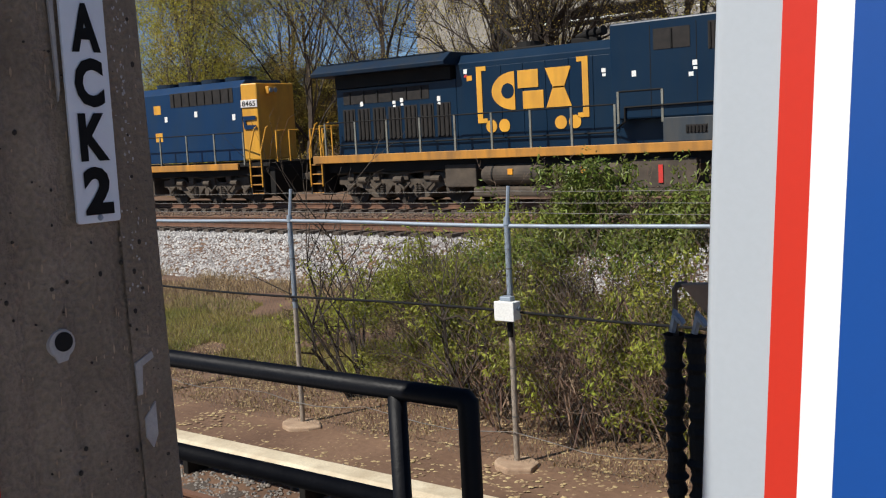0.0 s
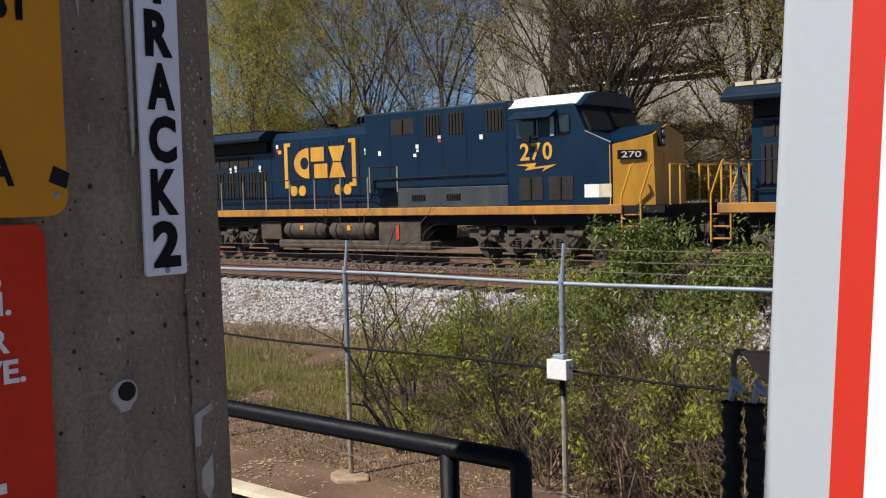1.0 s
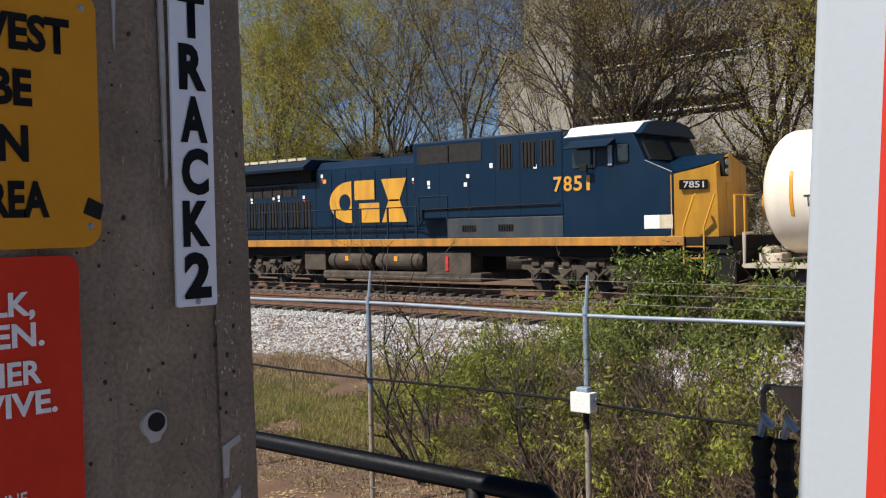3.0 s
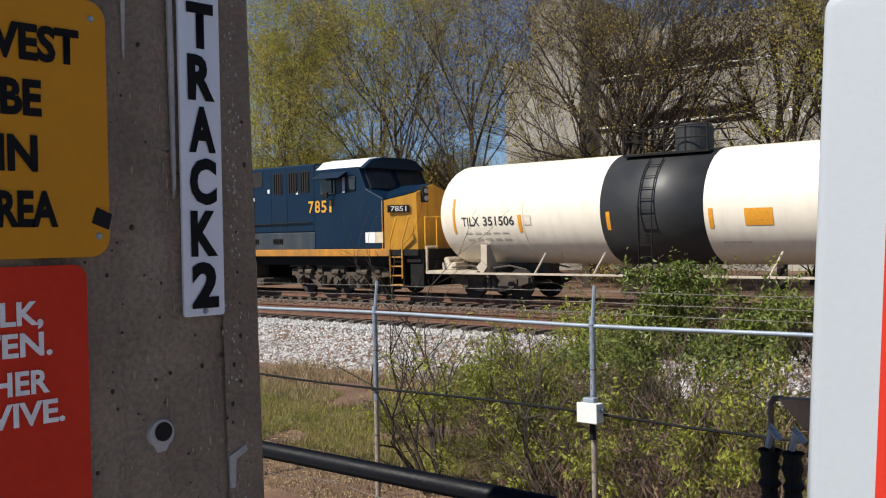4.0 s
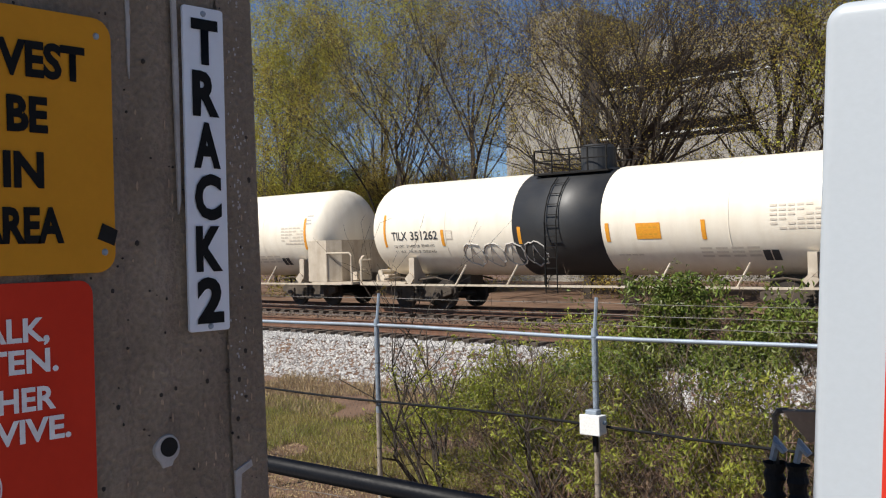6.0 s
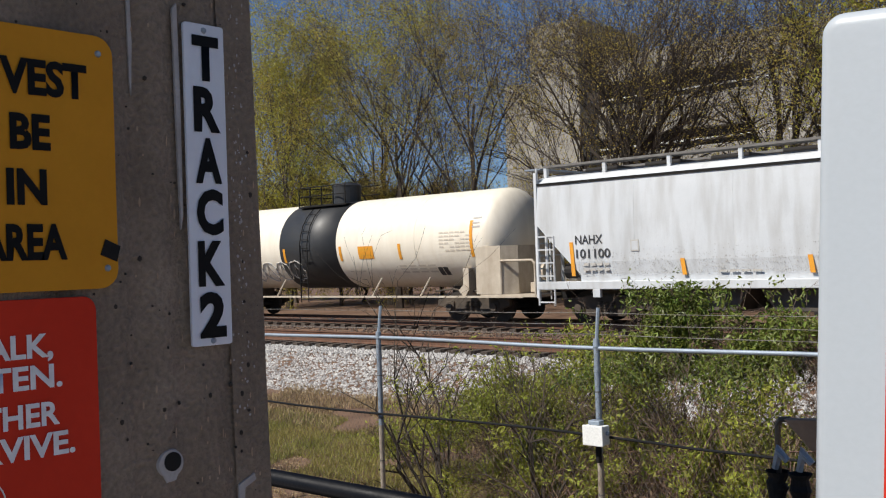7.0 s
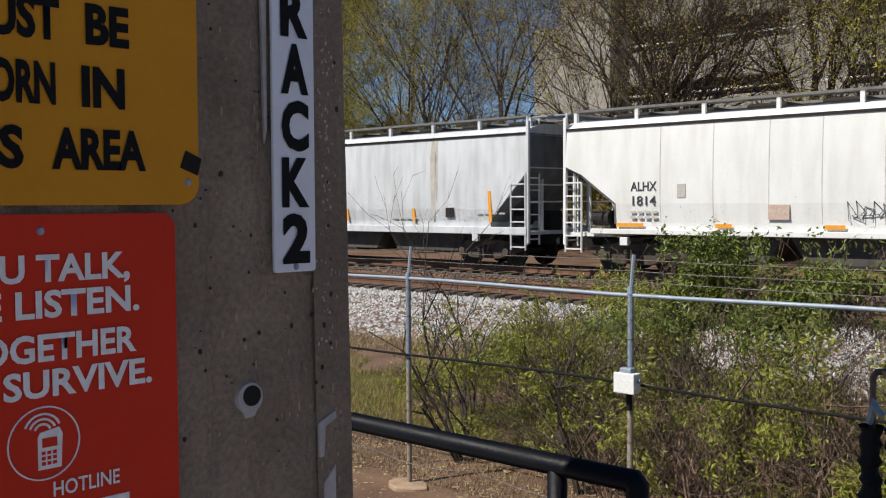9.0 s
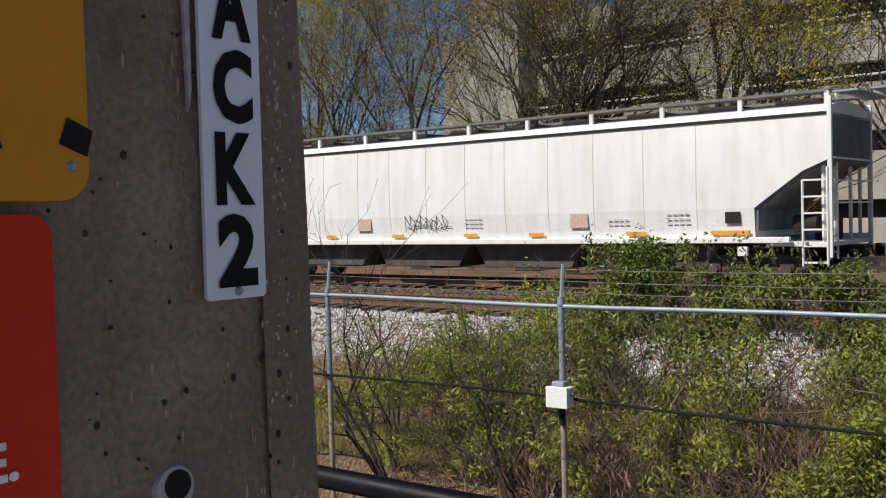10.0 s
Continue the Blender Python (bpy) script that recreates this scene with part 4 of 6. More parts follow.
        for k in range(3):
            part("cross_rail", B(x - d * 0.06 - 0.02, x - d * 0.06 + 0.02, -1.5, 1.5, 1.95 + 0.5 * k, 1.99 + 0.5 * k), paint, ob)
        bm = bmesh.new()
        for y in (-1.5, -0.95):
            pipe(bm, [(x + d * 0.03, y, 0.7), (x + d * 0.03, y, 4.45)], 0.03, 6)
        lad = part("ladder", bm, paint, ob, "pale end ladder")
        for k in range(10):
            part("rung", B(x + d * 0.03 - 0.02, x + d * 0.03 + 0.02, -1.5, -0.95, 0.85 + 0.36 * k, 0.89 + 0.36 * k), paint, lad)
        bm = bmesh.new()
        for xx in (0.05, 0.6):
            pipe(bm, [(x + d * xx, -1.57, 0.55), (x + d * xx, -1.57, 2.8 - xx * 0.5)], 0.03, 6)
        lad = part("ladder", bm, paint, ob, "pale side ladder")
        for k in range(6):
            part("rung", B(min(x + d * 0.05, x + d * 0.6), max(x + d * 0.05, x + d * 0.6), -1.59, -1.55, 0.62 + 0.37 * k, 0.66 + 0.37 * k), paint, lad)
        for y in (-0.6, 0.6, -1.35, 1.35):
            bm = bmesh.new()
            pipe(bm, [(x + d * 0.2, y, 1.1), (x + d * 0.2, y, 2.9)], 0.05, 6)
            part("end_post", bm, paint, ob)
        part("end_platform", B(min(x, x + d * 1.5), max(x, x + d * 1.5), -1.45, 1.45, 1.0, 1.1), paint, ob)
        bm = bmesh.new()
        cyl(bm, (x + d * 0.5, -0.75, 1.5), (x + d * 1.05, -0.75, 1.5), 0.22, n=14)
        part("air_reservoir", bm, GRILLE, ob)
        bm = bmesh.new()
        box(bm, min(x + d * 0.4, x + d * 0.9), max(x + d * 0.4, x + d * 0.9), 0.1, 0.7, 1.1, 1.7, 0.03)
        part("brake_valve", bm, GRILLE, ob)
        part("stub_sill", B(min(x - d * 0.3, x + d * 3), max(x - d * 0.3, x + d * 3), -0.3, 0.3, 0.7, 1.0), BLACK, ob)
        coupler(ob, x - d * 0.1, -d)
    for x in (2.0, L - 2.0):
        bogie(ob, x, (-0.89, 0.89))
        part("jacking_pad", B(x - 0.12, x + 0.12, -1.61, -1.5, 0.78, 1.0, bevel=0.01), paint, ob)
    rnd = random.Random(int(L * 100))
    if mark:
        v, f = [], []
        n = 5200 if bars else 500
        for i in range(n):
            gx, gz = rnd.uniform(1.4, L - 1.4), 1.4 + abs(rnd.gauss(0, 0.3))
            gr = rnd.uniform(0.003, 0.011)
            q = len(v)
            m = rnd.randint(4, 6)
            for k in range(m):
                a = 2 * math.pi * k / m
                zz = min(gz + gr * rnd.uniform(0.6, 2.2) * math.sin(a), 3.4)
                v.append((gx + gr * rnd.uniform(0.5, 1.3) * math.cos(a), -hop_y(max(zz, 1.51)) - 0.006, zz))
            f.append(tuple(range(q, q + m)))
        me = bpy.data.meshes.new("grime")
        me.from_pydata(v, [], f)
        me.materials.append(GRIME)
        tagged(part("grime", me, GRIME, ob, "spattered grime low on the side"), kind="stuff")
    for sx, z0, w in (((16.35, 1.4, 0.13), (16.5, 2.0, 0.07)) if bars else ()):
        bm = bmesh.new()
        zz = [3.9, 3.4, 2.85, 2.4, z0 + 0.3, z0]
        ww = [0.5, 1.0, 0.9, 0.8, 0.6, 0.2]
        lft = [bm.verts.new((sx - w * q, -hop_y(max(a, 1.51)) - 0.005, a)) for a, q in zip(zz, ww)]
        rgt = [bm.verts.new((sx + w * q, -hop_y(max(a, 1.51)) - 0.005, a)) for a, q in zip(zz, ww)]
        for k in range(5):
            bm.faces.new((lft[k], lft[k + 1], rgt[k + 1], rgt[k]))
        part("drip_stain", bm, STAIN, ob, "brown drip stain")
    y = -1.572
    if mark:
      lettering("number", mark, 0.24, DECAL, ob, on_side(1.34 if bars else 2.2, y - 0.01, 2.24), 0.89 if bars else 0.8)
      lettering("number", number, 0.24, DECAL, ob, on_side(1.36 if bars else 2.26, y - 0.01, 1.86), 1.1 if len(number) > 4 else 0.72)
    for j in range(2):
        for i in range(4):
            part("small_print", B((1.6 if bars else 2.2) + i * 0.22, (1.76 if bars else 2.36) + i * 0.22, y - 0.008, y, 1.5 + 0.14 * j, 1.57 + 0.14 * j), FAINT, ob)
    for x in bars:
        bm = bmesh.new()
        prism(bm, [(x, 1.36), (x + 0.12, 1.36), (x + 0.06, 1.78 if 2 < x < 18 else 2.3), (x - 0.06, 1.78 if 2 < x < 18 else 2.3)], "y", y - 0.012, y)
        part("tape", bm, AMBER, ob, "slanting amber reflective strip")
    if square:
        for x, x1 in square:
            part("tape", B(x, x1, y - 0.01, y, 1.28, 1.38), AMBER, ob, "flat amber reflective strip")
        for x, z in ((6.08, 1.5), (13.68, 1.5)):
            part("route_plate", B(x, x + 0.54, y - 0.01, y, z, z + 0.36), PLATE, ob, "faded brown route plate")
        part("route_plate", B(3.6, 3.85, y - 0.01, y, 2.05, 2.4), FAINT, ob)
        for x, rows in ((10.21, 3), (16.43, 3), (14.79, 2)):
            for j in range(rows):
                for i in range(4):
                    part("small_print", B(x + 0.16 * i, x + 0.16 * i + 0.12, y - 0.008, y, 1.57 + 0.1 * j, 1.6 + 0.1 * j), FAINT if x < 16 else GRIME, ob)
        part("test_plate", B(17.93, 18.3, y - 0.01, y, 1.55, 1.82), GRILLE, ob)
        rnd = random.Random(9)
        for k in range(8):
            x = 7.94 + k * 0.2
            bm = bmesh.new()
            pipe(bm, [(x + 0.2 * rnd.random(), y - 0.005, 1.42 + 0.12 * rnd.random()), (x + 0.05, y - 0.005, 1.95 - 0.2 * rnd.random()), (x + 0.25, y - 0.005, 1.85 - 0.25 * rnd.random()),
                      (x + 0.15, y - 0.005, 1.6), (x + 0.4, y - 0.005, 1.5 + 0.2 * rnd.random())], 0.008, 5)
            part("graffiti", bm, DECAL, ob, "thin black scrawled graffiti")
    else:
        part("outlined_square", B(3.1, 3.35, y - 0.008, y, 2.0, 2.3), FAINT, ob)
        part("outlined_square", B(3.13, 3.32, y - 0.012, y, 2.03, 2.27), paint, ob)
        part("test_plate", B(16.9, 17.25, y - 0.01, y, 1.5, 1.8), GRILLE, ob)
        for x, z in ((5.6, 1.42), (10.3, 1.42), (14.5, 1.45), (18.2, 1.6)):
            for i in range(4):
                part("small_print", B(x + i * 0.3, x + 0.22 + i * 0.3, y - 0.008, y, z, z + 0.05), FAINT, ob)
    return ob


old_locomotive(-23.9)
locomotive(-22.48, "270", "blue and yellow diesel locomotive numbered 270", "270", True, False)
locomotive(0.12, "7851", "blue and yellow diesel locomotive numbered 7851", "7851", False, True)
tank_car(22.49, "351506", False)
tank_car(40.92, "351262", True)
hopper_car(58.42, 20.15, "NAHX", "101100", HOPPER, "grimy light grey covered hopper with amber strips", (1.2, 4.6, 7.9, 10.3, 12.2, 15.45, 18.7), (3.2, 6.0, 8.4, 11.2, 14.0, 16.8), ())
hopper_car(79.92, 20.35, "ALHX", "1814", HOPPER2, "white covered hopper with rust-brown plates", (), (3.08, 4.6, 6.08, 7.38, 8.81, 10.23, 11.6, 13.0, 14.38, 15.8, 17.2), ((1.75, 2.6), (4.69, 5.14), (7.47, 7.95), (10.19, 10.66), (12.39, 12.88), (15.33, 15.9), (17.57, 18.54)))
hopper_car(101.62, 19.0, "", "", HOPPER2, "white covered hopper at the end of the string", (), (3, 6, 9, 12, 15), ())


# ---- ground ----
def ground_z(x, y):
    pts = [(-4000, 0), (8.0, 0), (9.5, 0.05), (12, 0.12), (16.6, 0.1), (18.7, 0.86), (22.4, 0.95), (22.9, 1.12), (26.4, 1.12), (27.5, 0.95), (30, 0.9), (4000, 0.9)]
    for (a, za), (b, zb) in zip(pts, pts[1:]):
        if a <= y <= b:
            z = za + (zb - za) * (y - a) / (b - a)
            break
    if 2 < y < 16.6 or y > 27.5:
        z += 0.05 * noise.noise((x * 0.5, y * 0.5, 0)) + 0.02 * noise.noise((x * 2, y * 2, 3))
    return z


def ground():
    xs = [-4000, -800, -200, -90] + [-60 + 0.8 * i for i in range(94)] + [30, 90, 800, 4000]
    ys = [-4000, -800, -100, -20, 0, 1.5] + [2 + 0.35 * i for i in range(80)] + [31, 34, 38, 46, 60, 120, 400, 1200, 4000]
    verts = [(x, y, ground_z(x, y)) for y in ys for x in xs]
    w = len(xs)
    faces = [(j * w + i, j * w + i + 1, (j + 1) * w + i + 1, (j + 1) * w + i) for j in range(len(ys) - 1) for i in range(w - 1)]
    me = bpy.data.meshes.new("ground")
    me.from_pydata(verts, [], faces)
    me.materials.append(SOIL)
    tagged(new("ground", me), "brown soil strip with dead leaves beside the railway", "ground", kind="structure")


ground()

STONE = [(1, 0, 0), (-1, 0, 0), (0, 1, 0), (0, -1, 0), (0, 0, 1), (0, 0, -1)]
STONE_F = [(0, 2, 4), (2, 1, 4), (1, 3, 4), (3, 0, 4), (2, 0, 5), (1, 2, 5), (3, 1, 5), (0, 3, 5)]


def scatter(name, n, area, size, material, label, category, flat=0.7, seed=1):
    rng = np.random.default_rng(seed)
    x = rng.uniform(area[0], area[1], n)
    y = rng.uniform(area[2], area[3], n)
    z = np.array([ground_z(a, b) for a, b in zip(x, y)])
    base, f = np.array(STONE, float), np.array(STONE_F)
    r = rng.uniform(size[0], size[1], (n, 1, 1)) * rng.uniform(0.6, 1.2, (n, 6, 1))
    pts = base[None] * r * np.array([1, 1, flat])
    th = rng.uniform(0, 6.28, n)
    c, s = np.cos(th)[:, None], np.sin(th)[:, None]
    pts = np.stack([pts[..., 0] * c - pts[..., 1] * s, pts[..., 0] * s + pts[..., 1] * c, pts[..., 2]], -1)
    pts += np.stack([x, y, z], -1)[:, None]
    faces = (f[None] + (np.arange(n) * 6)[:, None, None]).reshape(-1, 3)
    me = bpy.data.meshes.new(name)
    me.from_pydata(pts.reshape(-1, 3).tolist(), [], faces.tolist())
    me.materials.append(material)
    return tagged(new(name, me), label, category, kind="stuff")


scatter("ballast", 42000, (-46, 6, 16.4, 19.7), (0.035, 0.075), BALLAST, "pale grey crushed stone ballast shoulder", "ballast", seed=2)
DUSTY = mat("rust_dusted_ballast", (0.15, 0.1, 0.075), (0.095, 0.064, 0.05), 0.95, 0, 2, 30, 0.5, vary=0.4)
scatter("ballast", 26000, (-46, 8, 19.6, 23.6), (0.04, 0.08), DUSTY, "rust-brown ballast between the tracks", "ballast", seed=3)
GRAVEL = mat("grey_gravel", (0.16, 0.145, 0.13), (0.24, 0.21, 0.18), 0.95, 0, 2, 30, 0.5, vary=0.4)
scatter("gravel", 26000, (-13, 2, 2.2, 7.3), (0.012, 0.035), GRAVEL, "grey track-bed gravel by the third rail", "gravel", seed=4)
scatter("dead_leaves", 9000, (-14, 0, 7.0, 11.5), (0.015, 0.04), STRAW, "dead leaves and litter on the soil", "litter", flat=0.25, seed=5)


def rail_track(y0, top, gauge, xa, xb, label, ties=True):
    for y in (y0 - gauge / 2, y0 + gauge / 2):
        bm = bmesh.new()
        prism(bm, [(y - 0.07, top - 0.17), (y + 0.07, top - 0.17), (y + 0.07, top - 0.15), (y + 0.012, top - 0.13), (y + 0.012, top - 0.04), (y + 0.036, top - 0.03), (y + 0.036, top),
                   (y - 0.036, top), (y - 0.036, top - 0.03), (y - 0.012, top - 0.04), (y - 0.012, top - 0.13), (y - 0.07, top - 0.15)], "x", xa, xb)
        solid("rail", bm, RUST, label, "rail", "running rails")
    if ties:
        me = mesh_of("tie", B(-0.11, 0.11, -1.3, 1.3, -0.1, 0.08, bevel=0.01), TIE)
        x = max(xa, -44)
        while x < min(xb, 4):
            t = tagged(new("tie", me), "weathered timber railway tie", "railway tie", "railway ties")
            t.location = (x, y0, top - 0.25)
            x += 0.53


rail_track(TRACK_Y, RAIL_Z, 1.435, -150, 60, "rusty steel rail under the train")
rail_track(20.7, 1.16, 1.435, -150, 60, "rusty steel rail of the empty track")
rail_track(4.9, 0.2, 1.435, -60, 20, "steel rail of the transit track")

# third rail with its cover board
bm = bmesh.new()
prism(bm, [(6.28, 0.27), (6.28, 0.33), (6.34, 0.36), (6.55, 0.36), (6.58, 0.33), (6.58, 0.27)], "x", -60, 12, 0.008)
cover = solid("third_rail_cover", bm, COVER, "cream painted third rail cover board", "rail cover")
part("rail", B(-60, 12, 6.4, 6.47, 0.12, 0.22), RUST, cover)
for i in range(24):
    part("bracket", B(-30 + 1.7 * i, -29.92 + 1.7 * i, 6.3, 6.6, 0.0, 0.28, bevel=0.01), BLACK, cover)

# ---- platform, column, railing ----
PLAT_Z = 1.66
solid("platform", B(-30, 30, -9, 2.25, PLAT_Z - 0.35, PLAT_Z, bevel=0.02), PLATFORM, "concrete station platform slab", "platform", kind="structure")
solid("platform_wall", B(-30, 30, 1.7, 1.9, -0.1, PLAT_Z - 0.35), FOOTING, "concrete wall under the platform edge", "wall", kind="structure")


CX = -0.826


def column():
    """A fluted precast column; its signed face looks along +x."""
    ob = thing("concrete_column", "weathered fluted concrete platform column", "column")
    bm = bmesh.new()
    y0, y1 = -0.15, 1.004
    prof = [(CX - 0.6, y0 + 0.03), (CX - 0.03, y0)]
    for g, d in ((0.06, 0.009), (0.2, 0.009), (0.34, 0.009), (0.48, 0.009), (0.62, 0.01), (0.742, 0.01), (0.816, 0.008), (0.905, 0.006)):
        prof += [(CX - d * (0.5 + 0.5 * math.cos(math.pi * q / 4)), g + 0.0085 * q) for q in range(-4, 5)]
    prof += [(CX, y1 - 0.008), (CX - 0.008, y1), (CX - 0.6, y1)]
    zs = [PLAT_Z + 0.1 * i for i in range(46)]
    rings = [[bm.verts.new((x + (0.0015 * noise.noise((y * 9, z * 5, 1)) if x > CX - 0.012 else 0), y - (0.0178 * (z - PLAT_Z) if y > 0.93 else 0), z)) for x, y in prof] for z in zs]
    k = len(prof)
    bm.faces.new(rings[0])
    bm.faces.new(rings[-1][::-1])
    for lo, hi in zip(rings, rings[1:]):
        for i in range(k):
            bm.faces.new((lo[(i + 1) % k], lo[i], hi[i], hi[(i + 1) % k]))
    bmesh.ops.recalc_face_normals(bm, faces=bm.faces)
    part("shaft", bm, CONCRETE, ob, "brown-grey fluted concrete shaft")
    rnd = random.Random(3)
    PIT = mat("dark_air_hole", (0.04, 0.03, 0.022), (0.025, 0.02, 0.015), 0.95, 0, 20, 60, 0.2)
    # pale mortar, also the colour of the sunlit rib streaks
    PATCH = mat("pale_mortar_and_lit_rib", (0.42, 0.39, 0.37), (0.34, 0.31, 0.29), 0.9, 0, 20, 80, 0.3)
    bm = bmesh.new()
    for i in range(330):
        y, z, r = rnd.uniform(0.2, 0.96), rnd.uniform(2.6, 4.0), rnd.choice((0.0012, 0.0015, 0.002, 0.0025, 0.004))
        m = Matrix.Translation((CX - 0.001, y, z)) @ Matrix.Diagonal((0.003, r, r * rnd.uniform(0.8, 1.6), 1))
        bmesh.ops.create_icosphere(bm, subdivisions=1, radius=1, matrix=m)
    tagged(part("air_holes", bm, PIT, ob), kind="stuff")
    bm = bmesh.new()
    for i in range(110):
        y, z = rnd.gauss(0.93, 0.01), rnd.uniform(3.1, 3.9)
        m = Matrix.Translation((CX, y, z)) @ Matrix.Diagonal((0.0012, rnd.uniform(0.0008, 0.003), rnd.uniform(0.001, 0.004), 1))
        bmesh.ops.create_icosphere(bm, subdivisions=1, radius=1, matrix=m)
    tagged(part("pale_flecks", bm, PATCH, ob), kind="stuff")
    # form-tie hole ringed with mortar
    bm = bmesh.new()
    cyl(bm, (CX - 0.006, 0.786, 3.047), (CX + 0.003, 0.786, 3.047), 0.0235, 0.021, 22)
    prism(bm, [(0.767, 3.042), (0.801, 3.036), (0.794, 3.021), (0.778, 3.019)], "x", CX - 0.005, CX + 0.0025, 0.001)
    ring = part("mortar_ring", bm, PATCH, ob, "pale mortar ring")
    bm = bmesh.new()
    cyl(bm, (CX - 0.01, 0.788, 3.05), (CX + 0.0045, 0.788, 3.05), 0.0145, n=22)
    part("tie_hole", bm, BLACK, ring)
    for pts in ([(0.908, 2.992), (0.94, 3.006), (0.943, 2.995), (0.921, 2.985), (0.918, 2.94), (0.909, 2.94)], [(0.918, 2.9), (0.94, 2.925), (0.94, 2.87), (0.93, 2.85), (0.918, 2.87)]):
        bm = bmesh.new()
        prism(bm, pts, "x", CX - 0.004, CX + 0.0025, 0.001)
        part("mortar_patch", bm, PATCH, ob)
    # pale slivers painted on for sun caught by the ribs
    bm = bmesh.new()
    prism(bm, [(0.812, 3.74), (0.82, 3.75), (0.822, 3.6), (0.821, 3.42), (0.817, 3.4), (0.814, 3.55)], "x", CX - 0.004, CX + 0.0015, 0.0006)
    part("lit_rib_streak", bm, PATCH, ob, "pale streak painted for sun on a rib")
    bm = bmesh.new()
    prism(bm, [(0.738, 3.76), (0.744, 3.78), (0.746, 3.68), (0.743, 3.6), (0.74, 3.62)], "x", CX - 0.012, CX - 0.0065, 0.0006)
    part("lit_rib_streak", bm, PATCH, ob)
    bm = bmesh.new()
    for i in range(150):
        y, z = rnd.uniform(0.72, 0.96), rnd.uniform(2.7, 4.0)
        m = Matrix.Translation((CX, y, z)) @ Matrix.Diagonal((0.0008, rnd.uniform(0.0008, 0.0022), rnd.uniform(0.0015, 0.009), 1))
        bmesh.ops.create_icosphere(bm, subdivisions=1, radius=1, matrix=m)
    tagged(part("aggregate_specks", bm, FOOTING, ob), kind="stuff")
    return ob


column()


def on_face(y, z):
    """Lettering on a face that looks towards +x."""
    return Matrix.Translation((CX + 0.0102, y, z)) @ Matrix.Rotation(radians(90), 4, "Z") @ Matrix.Rotation(radians(90), 4, "X")


def plate(name, y0, y1, z0, z1, r, material, label):
    bm = bmesh.new()
    pts = []
    for cy, cz, a0 in ((y1 - r, z1 - r, 0), (y0 + r, z1 - r, 90), (y0 + r, z0 + r, 180), (y1 - r, z0 + r, 270)):
        pts += [(cy + r * math.cos(radians(a0 + 15 * k)), cz + r * math.sin(radians(a0 + 15 * k))) for k in range(7)]
    prism(bm, pts, "x", CX + 0.003, CX + 0.0085, 0.0008)
    return solid(name, bm, material, label, "sign", "signs on the column")


def screw(parent, y, z, r=0.005):
    bm = bmesh.new()
    cyl(bm, (CX + 0.0085, y, z), (CX + 0.0115, y, z), r, r * 0.7, 14)
    cyl(bm, (CX + 0.0115, y, z), (CX + 0.0123, y, z), r * 0.45, n=6)
    part("screw", bm, GALV, parent)


track_sign = plate("track_sign", 0.826, 0.9, 3.219, 3.722, 0.005, SIGNWHITE, "tall narrow white plate lettered TRACK 2")
for i, ch in enumerate("TRACK2"):
    lettering("letter", ch, 0.0635, INK, track_sign, on_face(0.8395, 3.637 - i * 0.0803), 0.049, bold=0.05)
screw(track_sign, 0.863, 3.712)
screw(track_sign, 0.864, 3.2265)
vest_sign = plate("safety_sign", 0.27, 0.705, 3.316, 3.678, 0.028, SIGNYEL, "yellow enamel safety sign with black capitals")
for s, ya, yb, z in (("SAFETY  VEST", 0.315, 0.663, 3.586), ("MUST  BE", 0.40, 0.607, 3.511), ("WORN  IN", 0.395, 0.600, 3.436), ("THIS  AREA", 0.35, 0.627, 3.361)):
    a, b = s.split("  ")
    unit = (yb - ya) / (len(a) + len(b) + 0.8)
    lettering("lettering", a, 0.045, INK, vest_sign, on_face(ya, z), unit * len(a) - 0.004, bold=0.042)
    lettering("lettering", b, 0.045, INK, vest_sign, on_face(yb - unit * len(b) + 0.004, z), unit * len(b) - 0.004, bold=0.042)
for y, z in ((0.682, 3.652), (0.688, 3.345), (0.298, 3.652), (0.298, 3.345)):
    screw(vest_sign, y, z)
bm = bmesh.new()
prism(bm, [(0.677, 3.364), (0.702, 3.354), (0.708, 3.376), (0.685, 3.386)], "x", CX + 0.0085, CX + 0.0105)
part("tape", bm, BLACK, vest_sign, "scrap of black tape")
help_sign = plate("help_sign", 0.25, 0.668, 2.6, 3.306, 0.02, SIGNRED, "red enamel helpline sign with white capitals")
for s, ya, yb, z in (("YOU TALK,", 0.372, 0.602, 3.2275), ("WE LISTEN.", 0.366, 0.614, 3.1855), ("TOGETHER", 0.388, 0.609, 3.1345), ("WE SURVIVE.", 0.352, 0.63, 3.0925)):
    lettering("lettering", s, 0.0305, INKWHITE, help_sign, on_face(ya, z), yb - ya, bold=0.03)
lettering("lettering", "HOTLINE", 0.0175, INKWHITE, help_sign, on_face(0.498, 2.972), 0.085)
for y0, y1 in ((0.49, 0.528), (0.534, 0.54), (0.543, 0.596)):
    part("number_bar", B(CX + 0.0085, CX + 0.0095, y0, y1, 2.943, 2.957), INKWHITE, help_sign)
bm = bmesh.new()
pipe(bm, [(CX + 0.009, 0.489 + 0.043 * math.cos(a), 3.037 + 0.043 * math.sin(a)) for a in [2 * math.pi * i / 40 for i in range(41)]], 0.0011, 5)
part("roundel", bm, INKWHITE, help_sign)
bm = bmesh.new()
prism(bm, [(0.481, 3.006), (0.509, 3.006), (0.511, 3.046), (0.507, 3.054), (0.484, 3.05), (0.481, 3.044)], "x", CX + 0.0085, CX + 0.0095)
ph = part("handset_mark", bm, INKWHITE, help_sign, "white telephone pictogram")
part("screen_mark", B(CX + 0.0095, CX + 0.0102, 0.486, 0.504, 3.032, 3.043), SIGNRED, ph)
